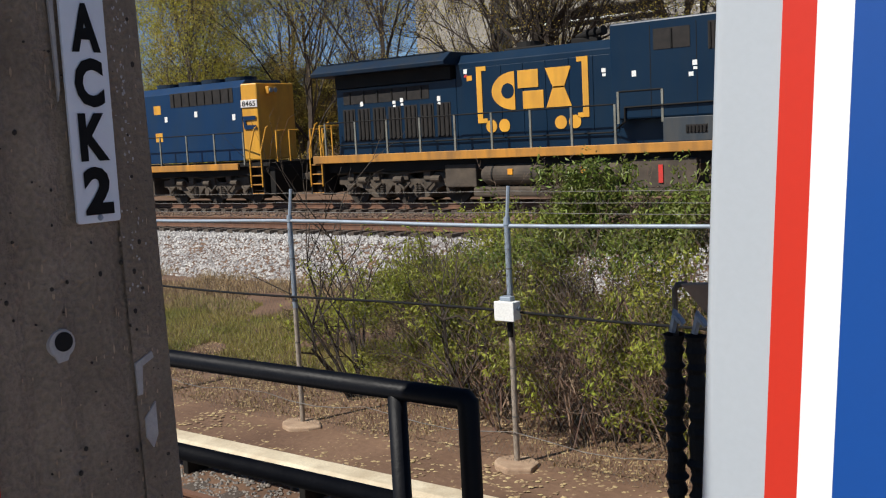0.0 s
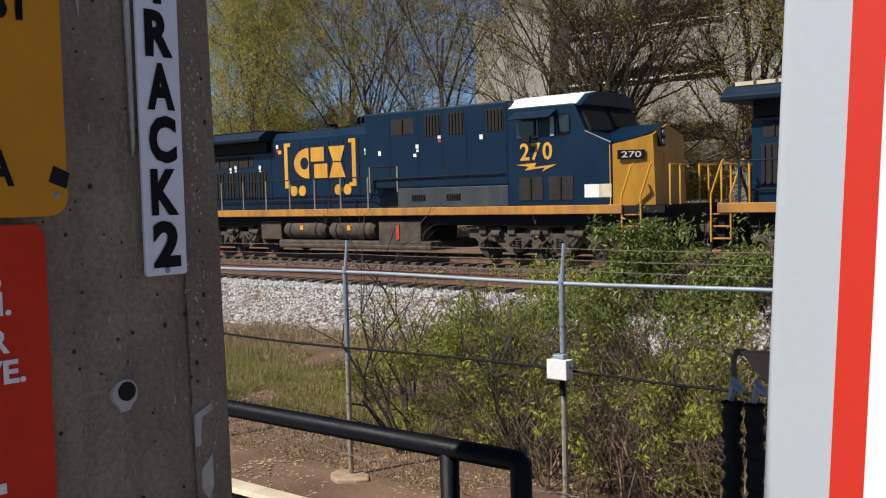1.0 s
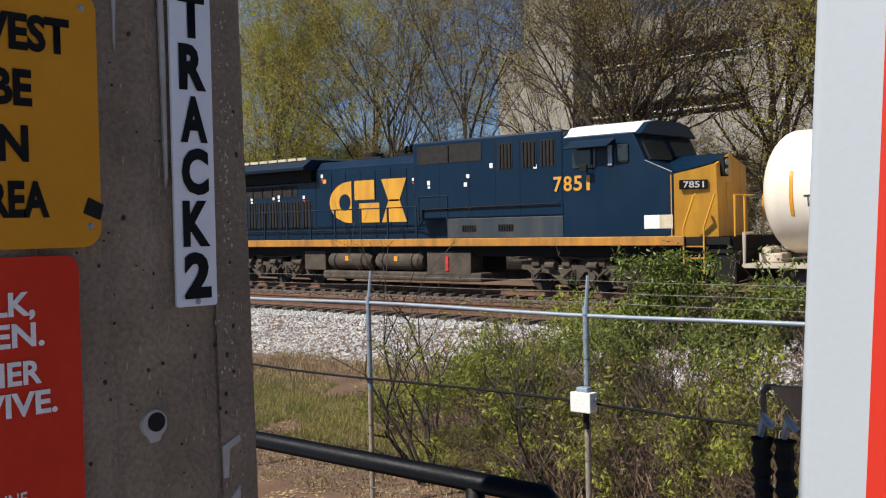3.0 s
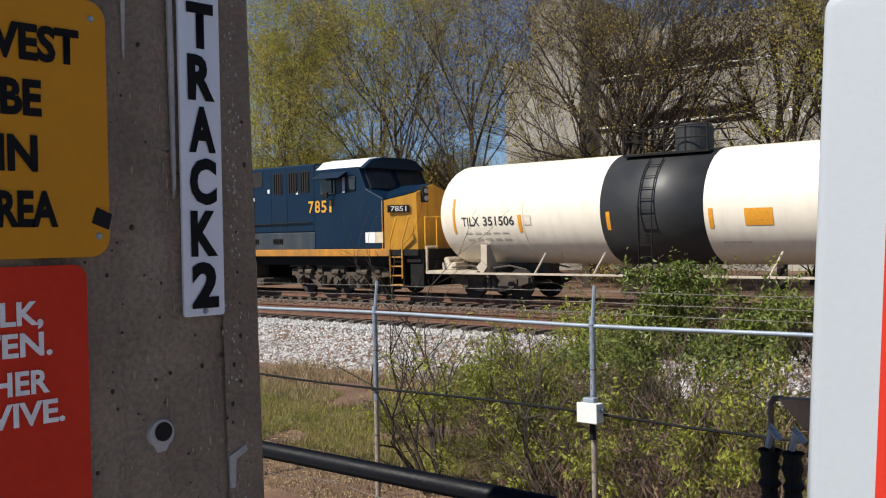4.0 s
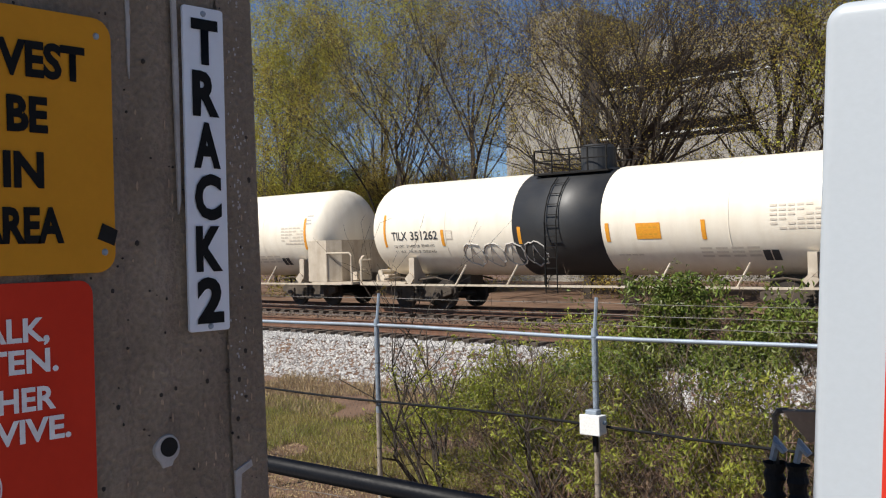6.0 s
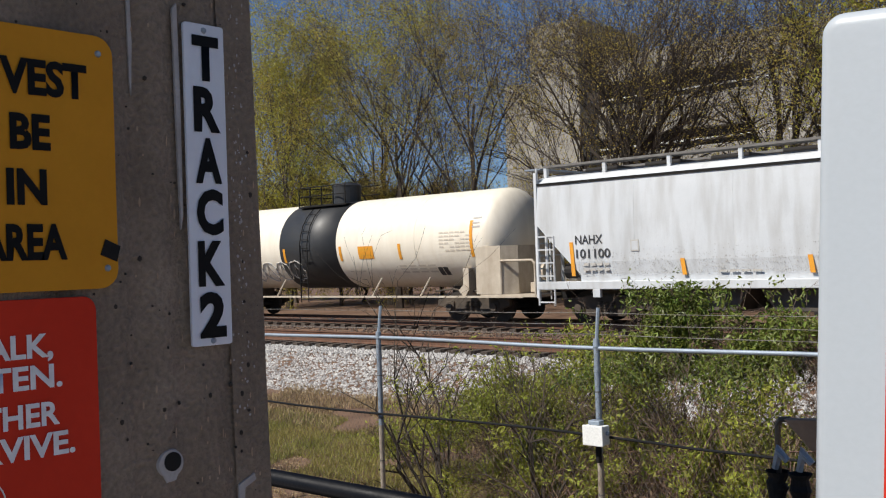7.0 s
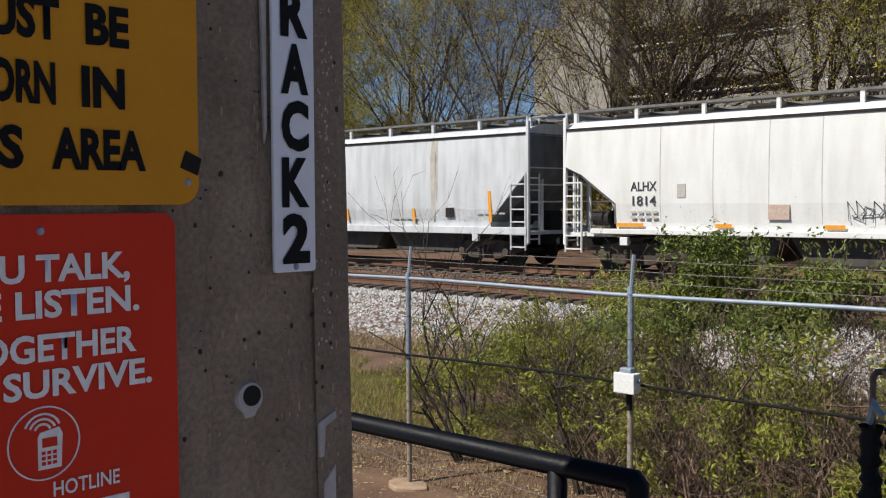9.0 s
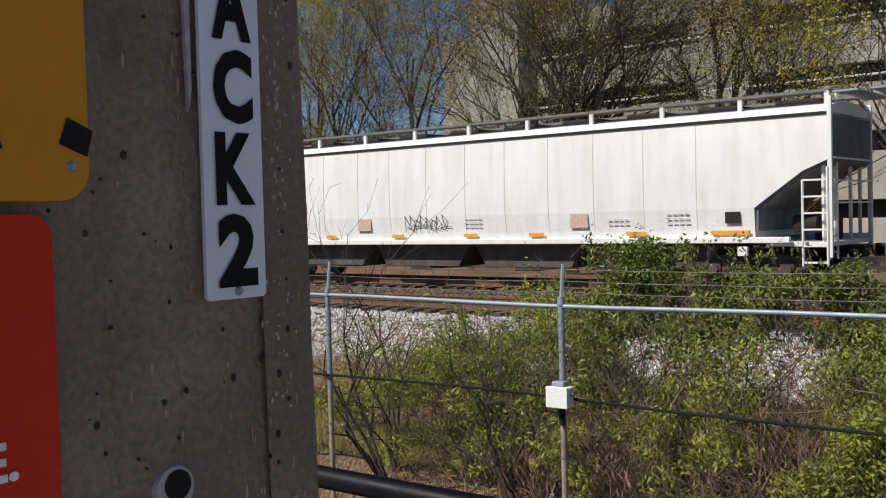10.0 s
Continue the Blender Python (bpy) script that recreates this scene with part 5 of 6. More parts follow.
for j in range(3):
    for i in range(3):
        part("key_mark", B(CX + 0.0095, CX + 0.0102, 0.485 + i * 0.0068, 0.4895 + i * 0.0068, 3.011 + j * 0.0062, 3.015 + j * 0.0062), SIGNRED, ph)
for r in (0.010, 0.016, 0.022):
    bm = bmesh.new()
    pipe(bm, [(CX + 0.009, 0.487 + r * math.cos(a), 3.05 + r * math.sin(a)) for a in [math.pi * (0.12 + 0.085 * i) for i in range(10)]], 0.0016, 5)
    part("wave_mark", bm, INKWHITE, help_sign)
screw(help_sign, 0.49, 3.286)
screw(help_sign, 0.3, 3.286)


def railing():
    ob = thing("platform_railing", "black painted tubular steel platform railing", "railing")
    y, z = 1.828, 2.708
    bm = bmesh.new()
    pipe(bm, [(-9, y, z - 0.03), (-0.872, y, z), (-0.862, y, z - 0.01), (-0.861, y, PLAT_Z)], 0.025, 14)
    part("top_rail", bm, RAILPAINT, ob, "glossy black top rail with a bent end", True)
    bm = bmesh.new()
    pipe(bm, [(-9, y, z - 0.3), (-1.08, y, z - 0.29)], 0.025, 14)
    part("lower_rail", bm, RAILPAINT, ob, "", True)
    for x in (-1.08, -2.9, -4.7, -6.5):
        bm = bmesh.new()
        pipe(bm, [(x, y, PLAT_Z), (x, y, z)], 0.024, 14)
        part("post", bm, RAILPAINT, ob, "", True)
        part("base_plate", B(x - 0.07, x + 0.07, y - 0.07, y + 0.07, PLAT_Z, PLAT_Z + 0.012, bevel=0.003), RAILPAINT, ob)


railing()


def pylon():
    """An upright enamelled sign slab with a rounded corner, leaning slightly."""
    ob = thing("sign_pylon", "white platform sign pylon with red, white and blue stripes", "sign pylon", pose(-0.187, 1.45, PLAT_Z, 0, 3.0, 0))
    W, H, r, d = 0.7, 2.035, 0.034, 0.09
    pts = [(0, 0), (W, 0)] + [(W - r + r * math.cos(radians(a)), H - r + r * math.sin(radians(a))) for a in range(0, 91, 15)] + [(r + r * math.cos(radians(a)), H - r + r * math.sin(radians(a))) for a in range(90, 181, 15)]
    bm = bmesh.new()
    prism(bm, pts, "y", 0, d)
    bmesh.ops.bevel(bm, geom=[e for e in bm.edges if abs(e.verts[0].co.y - e.verts[1].co.y) < 1e-4], offset=0.022, segments=6, affect="EDGES", profile=0.5)
    part("slab", bm, PYLONGREY, ob, "pale grey enamelled slab", True)
    for x0, x1, m, lab in ((0.108, 0.157, PYLONRED, "red stripe"), (0.157, 0.208, PYLONWHITE, "white stripe"), (0.208, 0.6, PYLONBLUE, "blue field")):
        part("stripe", B(x0, x1, -0.003, 0.001, 0.0, H - 0.06), m, ob, lab)


pylon()


def barrier_cables():
    """Black sleeved straps hanging from a small post and hook at the platform edge."""
    ob = thing("strap_post", "slim post with black corrugated hanging straps", "strap post", pose(-0.47, 2.12, 0))
    bm = bmesh.new()
    pipe(bm, [(0, 0, 0.0), (0, 0, 2.945), (0.008, 0, 2.957), (0.03, 0, 2.96)], 0.007, 8)
    part("post", bm, mat("dull_brown_steel", (0.12, 0.1, 0.08), (0.08, 0.065, 0.05), 0.45, 0.6), ob)
    bm = bmesh.new()
    prism(bm, [(0.022, 2.962), (0.1, 2.966), (0.1, 2.9), (0.085, 2.895)], "y", -0.02, 0.01, 0.003)
    part("bracket", bm, mat("brown_bracket", (0.3, 0.2, 0.13), (0.22, 0.14, 0.09), 0.7), ob, "rusty brown gusset")
    rnd = random.Random(5)
    for x in (0.0, 0.055):
        bm = bmesh.new()
        pts, rad = [], []
        for i in range(180):
            pts.append((x + 0.006 * rnd.random(), -0.02 + 0.004 * rnd.random(), 2.845 - 0.0125 * i))
            rad.append(0.0175 + 0.006 * (i % 3 == 0) + 0.004 * rnd.random())
        rings = [[bm.verts.new((px + r * math.cos(2 * math.pi * k / 12), py + r * math.sin(2 * math.pi * k / 12), pz)) for k in range(12)] for (px, py, pz), r in zip(pts, rad)]
        for lo, hi in zip(rings, rings[1:]):
            for k in range(12):
                bm.faces.new((lo[k], lo[(k + 1) % 12], hi[(k + 1) % 12], hi[k]))
        part("strap_sleeve", bm, CABLE, ob, "black crumpled strap sleeve")
        bm = bmesh.new()
        pipe(bm, [(x, -0.02, 2.85), (x + 0.01, -0.02, 2.89), (x + 0.03, -0.02, 2.87)], 0.008, 6)
        part("hook", bm, GALV, ob, "bright steel hook")


barrier_cables()


# ---- chain-link fence ----
FENCE_Y, FX = 8.208, -5.024
POSTTAN = mat("weathered_post", (0.36, 0.31, 0.25), (0.27, 0.22, 0.17), 0.7, 0.1, 6, 60, 0.1, (0.16, 0.1, 0.06), 0.5)


def fence():
    ob = thing("chain_link_fence", "galvanised chain-link fence topped with barbed wire", "fence")
    for i in range(-6, 4):
        x = FX + 3.05 * i
        bm = bmesh.new()
        cyl(bm, (x, FENCE_Y, 1.42), (x, FENCE_Y, 2.46), 0.03, n=14)
        cyl(bm, (x, FENCE_Y, 2.44), (x, FENCE_Y, 2.52), 0.037, 0.03, 14)
        cyl(bm, (x, FENCE_Y - 0.0, 2.2), (x, FENCE_Y, 2.24), 0.035, n=14)
        p = part("post", bm, GALV, ob, "galvanised round fence post")
        bm = bmesh.new()
        cyl(bm, (x, FENCE_Y, -0.05), (x, FENCE_Y, 1.42), 0.03, n=14)
        part("post_foot", bm, POSTTAN, p, "dull tan weathered lower post")
        bm = bmesh.new()
        pipe(bm, [(x, FENCE_Y, 2.46), (x + 0.0, FENCE_Y + 0.05, 2.82)], 0.018, 6)
        part("barb_arm", bm, GALV, p)
        for z in (2.0, 1.5, 1.0, 0.5):
            bm = bmesh.new()
            cyl(bm, (x, FENCE_Y, z), (x, FENCE_Y, z + 0.012), 0.034, n=12)
            part("tie_band", bm, WIRE, p)
    bm = bmesh.new()
    rnd = random.Random(2)
    pipe(bm, [(FX - 20 + 0.76 * i, FENCE_Y, 2.44 + 0.012 * math.sin(i * 0.9)) for i in range(42)], 0.021, 10)
    part("top_rail", bm, GALV, ob, "galvanised fence top rail", True)
    for k, z in enumerate((2.56, 2.66, 2.77)):
        bm = bmesh.new()
        y = FENCE_Y + 0.02 + 0.014 * k
        pipe(bm, [(FX - 18.3 + 0.76 * i, y, z + (0.0 if i % 4 == 0 else -0.012) + 0.006 * rnd.random()) for i in range(38)], 0.0035, 5)
        for i in range(180):
            x = FX - 18 + 0.15 * i
            pipe(bm, [(x, y - 0.015, z - 0.015), (x + 0.006, y + 0.015, z + 0.012)], 0.002, 3)
            pipe(bm, [(x, y + 0.015, z - 0.015), (x + 0.004, y - 0.015, z + 0.015)], 0.002, 3)
        part("barbed_wire", bm, WIRE, ob, "weathered barbed wire strand")
    # woven mesh: two families of slanting wires
    x0, x1, z1, p = -14.0, 0.5, 2.42, 0.062
    v, f = [], []
    def wire(a, b, r=0.0011):
        a, b = np.array(a), np.array(b)
        k = len(v)
        for q in (a, b):
            for dx, dz in ((-r, 0), (0, r), (r, 0), (0, -r)):
                v.append((q[0] + dx, q[1] + (r if dx == 0 else 0), q[2] + dz))
        f.extend([(k, k + 1, k + 5, k + 4), (k + 1, k + 2, k + 6, k + 5), (k + 2, k + 3, k + 7, k + 6), (k + 3, k, k + 4, k + 7)])
    n = int((x1 - x0) / p)
    for i in range(n):
        x = x0 + i * p
        wire((x, FENCE_Y - 0.034, 0.02), (x + 1.45, FENCE_Y - 0.034, z1))
        wire((x + 1.45, FENCE_Y - 0.0325, 0.02), (x, FENCE_Y - 0.0325, z1))
    me = bpy.data.meshes.new("mesh_weave")
    me.from_pydata(v, [], f)
    me.materials.append(WIRE)
    tagged(part("mesh_weave", me, WIRE, ob, "fine woven fence mesh"), kind="stuff")
    bm = bmesh.new()
    pipe(bm, [(FX - 14 + 0.4 * i, FENCE_Y - 0.05, 0.3 + 0.04 * math.sin(i * 1.3) + 0.03 * rnd.random()) for i in range(46)], 0.005, 5)
    part("tension_wire", bm, WIRE, ob, "loose pale tension wire")
    rnd = random.Random(8)
    for i in range(-3, 3):
        x = FX + 3.05 * i
        bm = bmesh.new()
        pts = [(x + math.cos(a) * rnd.uniform(0.22, 0.36), FENCE_Y - 0.05 + math.sin(a) * rnd.uniform(0.14, 0.24)) for a in [2 * math.pi * k / 9 for k in range(9)]]
        prism(bm, pts, "z", -0.05, 0.05, 0.02)
        solid("post_footing", bm, FOOTING, "rust-stained concrete footing of a fence post", "footing", "fence footings")


fence()

bm = bmesh.new()
pipe(bm, [(-20 + 0.5 * i, FENCE_Y - 0.06, 1.575 + 0.02 * math.sin(i * 0.5)) for i in range(32)] + [(-4.4, FENCE_Y - 0.06, 1.58)] + [(-4 + 0.5 * i, FENCE_Y - 0.06, 1.565) for i in range(14)], 0.014, 7)
solid("fence_cable", bm, CABLE, "black cable strung along the fence", "cable")
jb = thing("junction_box", "white plastic junction box on a fence post", "junction box")
part("body", B(-5.09, -4.87, FENCE_Y - 0.17, FENCE_Y - 0.05, 1.515, 1.7, bevel=0.012), WHITE, jb)
part("lid", B(-5.095, -4.865, FENCE_Y - 0.19, FENCE_Y - 0.165, 1.51, 1.705, bevel=0.008), WHITE, jb)
part("hood", B(-5.06, -4.93, FENCE_Y - 0.14, FENCE_Y - 0.05, 1.7, 1.745, bevel=0.01), GALV, jb)
bm = bmesh.new()
cyl(bm, (-4.87, FENCE_Y - 0.11, 1.63), (-4.84, FENCE_Y - 0.11, 1.63), 0.02, n=10)
part("gland", bm, GALV, jb)
bm = bmesh.new()
cyl(bm, (-5.0, FENCE_Y - 0.06, 1.33), (-5.0, FENCE_Y - 0.06, 1.515), 0.03, n=10)
part("conduit", bm, BLACK, jb)

# ---- building behind the trees ----
def building():
    ob = thing("parking_garage", "pale precast concrete parking garage with dark bands for shaded open levels", "building")
    y = 57.4
    parts = [(-38, 6, 11.0, 13.15), (-38, 6, 14.7, 16.4), (-38, 6, 7.3, 9.9), (-38, 6, 3.6, 6.2), (-38, 6, 0.5, 2.6)]
    for x0, x1, z0, z1 in parts:
        part("spandrel", B(x0, x1, y - 0.35, y + 0.4, z0, z1, bevel=0.03), BUILDING, ob, "pale concrete spandrel")
    for x0, x1 in ((-26.0, -22.5), (-8, -5.5)):
        part("pier", B(x0, x1, y - 0.33, y + 0.4, 0.5, 16.3), BUILDING, ob)
    part("stair_tower", B(-44, -38, y - 1.5, y + 8, 0.5, 15.4, bevel=0.05), BUILDING, ob)
    part("stair_tower", B(-41.5, -37.5, y - 1.7, y + 6, 0.5, 19.1, bevel=0.05), BUILDING, ob)
    part("roof", B(-38, 6, y, y + 22, 16.0, 16.3), BUILDING, ob)
    # dark panes fill the open levels in place of their shade
    for z0, z1 in ((9.9, 11.0), (13.15, 14.7), (6.2, 7.3), (2.6, 3.6)):
        x = -37.5
        while x < 5:
            w = part("window", B(x, x + 1.96, y + 0.5, y + 0.56, z0 - 0.1, z1 + 0.1), DECKSHADE, ob)
            part("window_frame", B(x + 1.96, x + 2.0, y + 0.44, y + 0.56, z0 - 0.1, z1 + 0.1), BLACK, w)
            x += 2.0
    for z in (13.2, 9.95):
        bm = bmesh.new()
        pipe(bm, [(-37.5, y - 0.3, z + 0.35), (5, y - 0.3, z + 0.35)], 0.06, 6)
        part("parapet_rail", bm, WHITE, ob, "white parapet rail")


building()


# ---- plants ----
class Plant:
    """Collects tapered branch segments and leaves, then makes one mesh of each."""

    def __init__(self, seed):
        self.r = np.random.default_rng(seed)
        self.seg, self.leaf = [], []

    def grow(self, p, d, length, radius, level, spread, kids, up, bend, shrink, thin):
        r = self.r
        n = 3 if level > 1 else 2
        q = np.array(p, float)
        d = np.array(d, float)
        for i in range(n):
            d = d + r.normal(0, bend, 3) + np.array([0, 0, up])
            d /= np.linalg.norm(d)
            e = q + d * length / n
            ra, rb = radius * (1 - 0.45 * i / n), radius * (1 - 0.45 * (i + 1) / n)
            self.seg.append((*q, *e, ra, rb))
            q = e
            if level > 0:
                m = kids if i == n - 1 else kids // 2
                for _ in range(m):
                    a = r.normal(0, 1, 3)
                    a -= d * a.dot(d)
                    a /= np.linalg.norm(a)
                    s = spread * r.uniform(0.6, 1.3)
                    self.grow(q, d * math.cos(s) + a * math.sin(s), length * shrink * r.uniform(0.75, 1.15), rb * thin, level - 1, spread, kids, up, bend, shrink, thin)
            if level <= 1:
                self.leaf.append((*q, *d))

    def wood(self, name, material, sides=4):
        s = np.array(self.seg)
        a, b = s[:, :3], s[:, 3:6]
        d = b - a
        d /= np.linalg.norm(d, axis=1)[:, None] + 1e-9
        ref = np.where(np.abs(d[:, 2:3]) > 0.9, np.array([[1.0, 0, 0]]), np.array([[0, 0, 1.0]]))
        u = np.cross(d, ref)
        u /= np.linalg.norm(u, axis=1)[:, None]
        w = np.cross(d, u)
        vs = []
        for base, rad in ((a, s[:, 6]), (b, s[:, 7])):
            for k in range(sides):
                t = 2 * math.pi * k / sides
                vs.append(base + (u * math.cos(t) + w * math.sin(t)) * rad[:, None])
        v = np.stack(vs, 1).reshape(-1, 3)
        n = len(s)
        f = np.array([(k, (k + 1) % sides, sides + (k + 1) % sides, sides + k) for k in range(sides)])
        faces = (f[None] + (np.arange(n) * 2 * sides)[:, None, None]).reshape(-1, 4)
        me = bpy.data.meshes.new(name)
        me.from_pydata(v.tolist(), [], faces.tolist())
        me.materials.append(material)
        return me

    def twigs(self, per, length, radius):
        """Fine end twigs at every bud, leaning the way their branch grows."""
        r = self.r
        a = np.repeat(np.array(self.leaf), per, 0)
        d = a[:, 3:] + r.normal(0, 0.45, (len(a), 3)) + np.array([0, 0, 0.15])
        d /= np.linalg.norm(d, axis=1)[:, None]
        e = a[:, :3] + d * r.uniform(0.5, 1.2, (len(a), 1)) * length
        rad = np.full((len(a), 1), radius)
        self.seg += np.hstack([a[:, :3], e, rad, rad * 0.5]).tolist()
        self.leaf += np.hstack([e, d]).tolist()

    def lobe(self, c, r3, n):
        """Buds on short shoots that fill a ragged lobe."""
        r = self.r
        d = r.normal(0, 1, (n, 3))
        d /= np.linalg.norm(d, axis=1)[:, None]
        q = np.array(c) + d * np.array(r3) * r.uniform(0.45, 1.0, (n, 1)) ** 0.6
        a = q - d * r.uniform(0.08, 0.2, (n, 1))
        self.seg += np.hstack([a, q, np.full((n, 1), 0.003), np.full((n, 1), 0.0015)]).tolist()
        self.leaf += np.hstack([q, d]).tolist()

    def leaves(self, name, material, per, size, jitter, ratio=0.45, keep=1.0, zmin=-1.0, clump=0.0, gap=-0.05, zmax=99.0, droop=0.25, at=(0, 0, 0)):
        r = self.r
        base = np.array(self.leaf)[:, :3]
        if clump:
            base = base[np.array([zmin < q[2] < zmax and noise.noise(((q[0] + at[0]) * clump, (q[1] + at[1]) * clump * 0.5, (q[2] + at[2]) * clump)) + 0.4 * noise.noise((q[0] * 4, q[1] * 4, q[2] * 4 + at[0])) > gap for q in base])]
        if keep < 1:
            base = base[r.random(len(base)) < keep]
        c = np.repeat(base, per, 0) + r.normal(0, jitter, (len(base) * per, 3))
        n = len(c)
        u = r.normal(0, 0.75, (n, 3)) + np.repeat(r.normal(0, 0.6, (len(base), 3)), per, 0)
        u[:, 2] -= droop
        u /= np.linalg.norm(u, axis=1)[:, None]
        w = np.cross(u, r.normal(0, 1, (n, 3)) + np.array([0, 0, 0.6]))
        w /= np.linalg.norm(w, axis=1)[:, None]
        L = r.uniform(0.6, 1.25, (n, 1)) * size
        fold = np.cross(u, w) * L * 0.12
        v = np.stack([c, c + u * L * 0.45 + w * L * ratio * 0.5 + fold, c + u * L, c + u * L * 0.45 - w * L * ratio * 0.5 + fold], 1).reshape(-1, 3)
        faces = (np.array([[0, 1, 2], [0, 2, 3]])[None] + (np.arange(n) * 4)[:, None, None]).reshape(-1, 3)
        me = bpy.data.meshes.new(name)
        me.from_pydata(v.tolist(), [], faces.tolist())
        me.materials.append(material)
        return me


def tree(x, y, h, seed, label, leaf, size, per, keep, spread=0.42, limbs=12, radius=0.2, fork=0.1, lift=0.05, open_=0.7, bark=None, limb=0.36, gap=-0.12, fine=2):
    """A short trunk that parts low into many upright limbs, with fine twigs and a ragged crown."""
    bark = bark or BARK
    ob = thing("tree", label, "tree", pose(x, y, 0.85), "trees behind the railway")
    p = Plant(seed)
    r = p.r
    q = np.array([0.0, 0.0, -0.1])
    for k in range(6):
        e = np.array([0.12 * r.normal(), 0.12 * r.normal(), h * (0.09 * (k + 1))])
        p.seg.append((*q, *e, radius * (1.2 - 0.15 * k), radius * (1.05 - 0.15 * k)))
        q = e
    for k in range(limbs):
        a = 2.4 * k + r.uniform(-0.5, 0.5)
        f = fork + (0.5 - fork) * k / limbs
        lean = r.uniform(0.2, open_) * (1.2 - f)
        p.grow((0, 0, h * f), (math.cos(a) * lean, math.sin(a) * lean, 1), h * r.uniform(0.24, 0.34) * (1.1 - 0.5 * f), radius * limb * r.uniform(0.7, 1.2), 4, spread, 2, lift, 0.13, 0.7, 0.62)
    p.twigs(fine, 0.5, 0.006)
    part("trunk", p.wood("trunk", bark, 3), bark, ob, "grey-brown trunk, limbs and twigs")
    part("crown", p.leaves("crown", leaf, per, size, 0.16, 0.6, keep, -1.0, 0.8, gap, at=(x, y, seed)), leaf, ob, "sparse crown of small spring leaves")
    return ob


tree(-44.0, 36, 18, 11, "tall tree in yellow-green spring leaf", LEAF2, 0.11, 9, 0.75, 0.52, 10, fine=1, gap=-0.08, open_=0.85, fork=0.06)
tree(-40.0, 40, 19, 12, "tall tree in yellow-green spring leaf", LEAF2, 0.11, 8, 0.7, 0.5, 9, fine=1, gap=-0.05, open_=0.85, fork=0.06)
tree(-49.5, 41, 18, 22, "tall tree in yellow-green spring leaf", LEAF2, 0.11, 8, 0.75, 0.5, 9, fine=1, gap=-0.2)
tree(-36.2, 37, 17, 13, "tree with olive-yellow opening leaves", LEAF3, 0.09, 5, 0.65, 0.5, 9, open_=0.95, bark=BARKDARK, fine=1, fork=0.05)
tree(-30.2, 36, 18, 14, "vase-shaped tree with few opening buds", LEAF3, 0.085, 3, 0.6, 0.42, 9, lift=0.05, open_=0.9, bark=BARKDARK, fine=1, fork=0.06)
tree(-20.4, 34, 14.5, 15, "dark bare-limbed spreading tree with few buds", LEAF3, 0.08, 2, 0.5, 0.48, 20, 0.3, 0.08, 0.035, 1.25, BARKDARK, 0.42, fine=1)
tree(-16.5, 39, 16, 20, "bare upright tree behind the spreading one", LEAF3, 0.08, 2, 0.5, 0.5, 13, 0.24, 0.08, 0.035, 1.15, BARKDARK, 0.4, fine=1)
tree(-25.2, 38, 16, 16, "spreading tree with olive-brown opening buds", LEAF3, 0.085, 5, 0.6, 0.5, 11, open_=1.05, bark=BARKDARK, fine=1, fork=0.06)
tree(-13.0, 36, 15, 17, "bare spreading tree with few buds", LEAF3, 0.08, 3, 0.5, 0.52, 13, open_=1.1, bark=BARKDARK, limb=0.34, fine=1)
tree(-8.5, 34, 15.5, 18, "tree with yellow-green opening leaves", LEAF2, 0.11, 7, 0.75, 0.52, 11, open_=1.0, fine=1)
# low growth between the trunks
for x, y, h, seed, leaf, per in ((-55, 44, 8, 61, LEAF2, 5), (-49, 46, 7, 62, LEAF3, 4), (-45.5, 43, 7.5, 63, LEAF2, 5), (-41.5, 46, 7, 64, LEAF3, 4), (-37.5, 43, 6.5, 65, LEAF3, 3), (-33.5, 46, 7, 66, LEAF3, 3),
                                 (-28.5, 43, 6.5, 67, LEAF3, 2), (-24, 45, 6, 68, LEAF3, 2), (-17, 43, 6, 69, LEAF3, 2), (-46.5, 38, 8, 70, LEAF2, 6), (-42.5, 38.5, 8.5, 71, LEAF2, 5), (-38.3, 40, 7.5, 72, LEAF3, 4), (-27.0, 41, 7, 73, LEAF3, 3), (-22.5, 40, 6.5, 74, LEAF3, 2)):
    tree(x, y, h, seed, "scrubby young tree with brown and green buds", leaf, 0.1, per + 2, 0.6, 0.66, 13, 0.1, 0.02, 0.015, 1.5, BARKDARK, 0.4, fine=1)


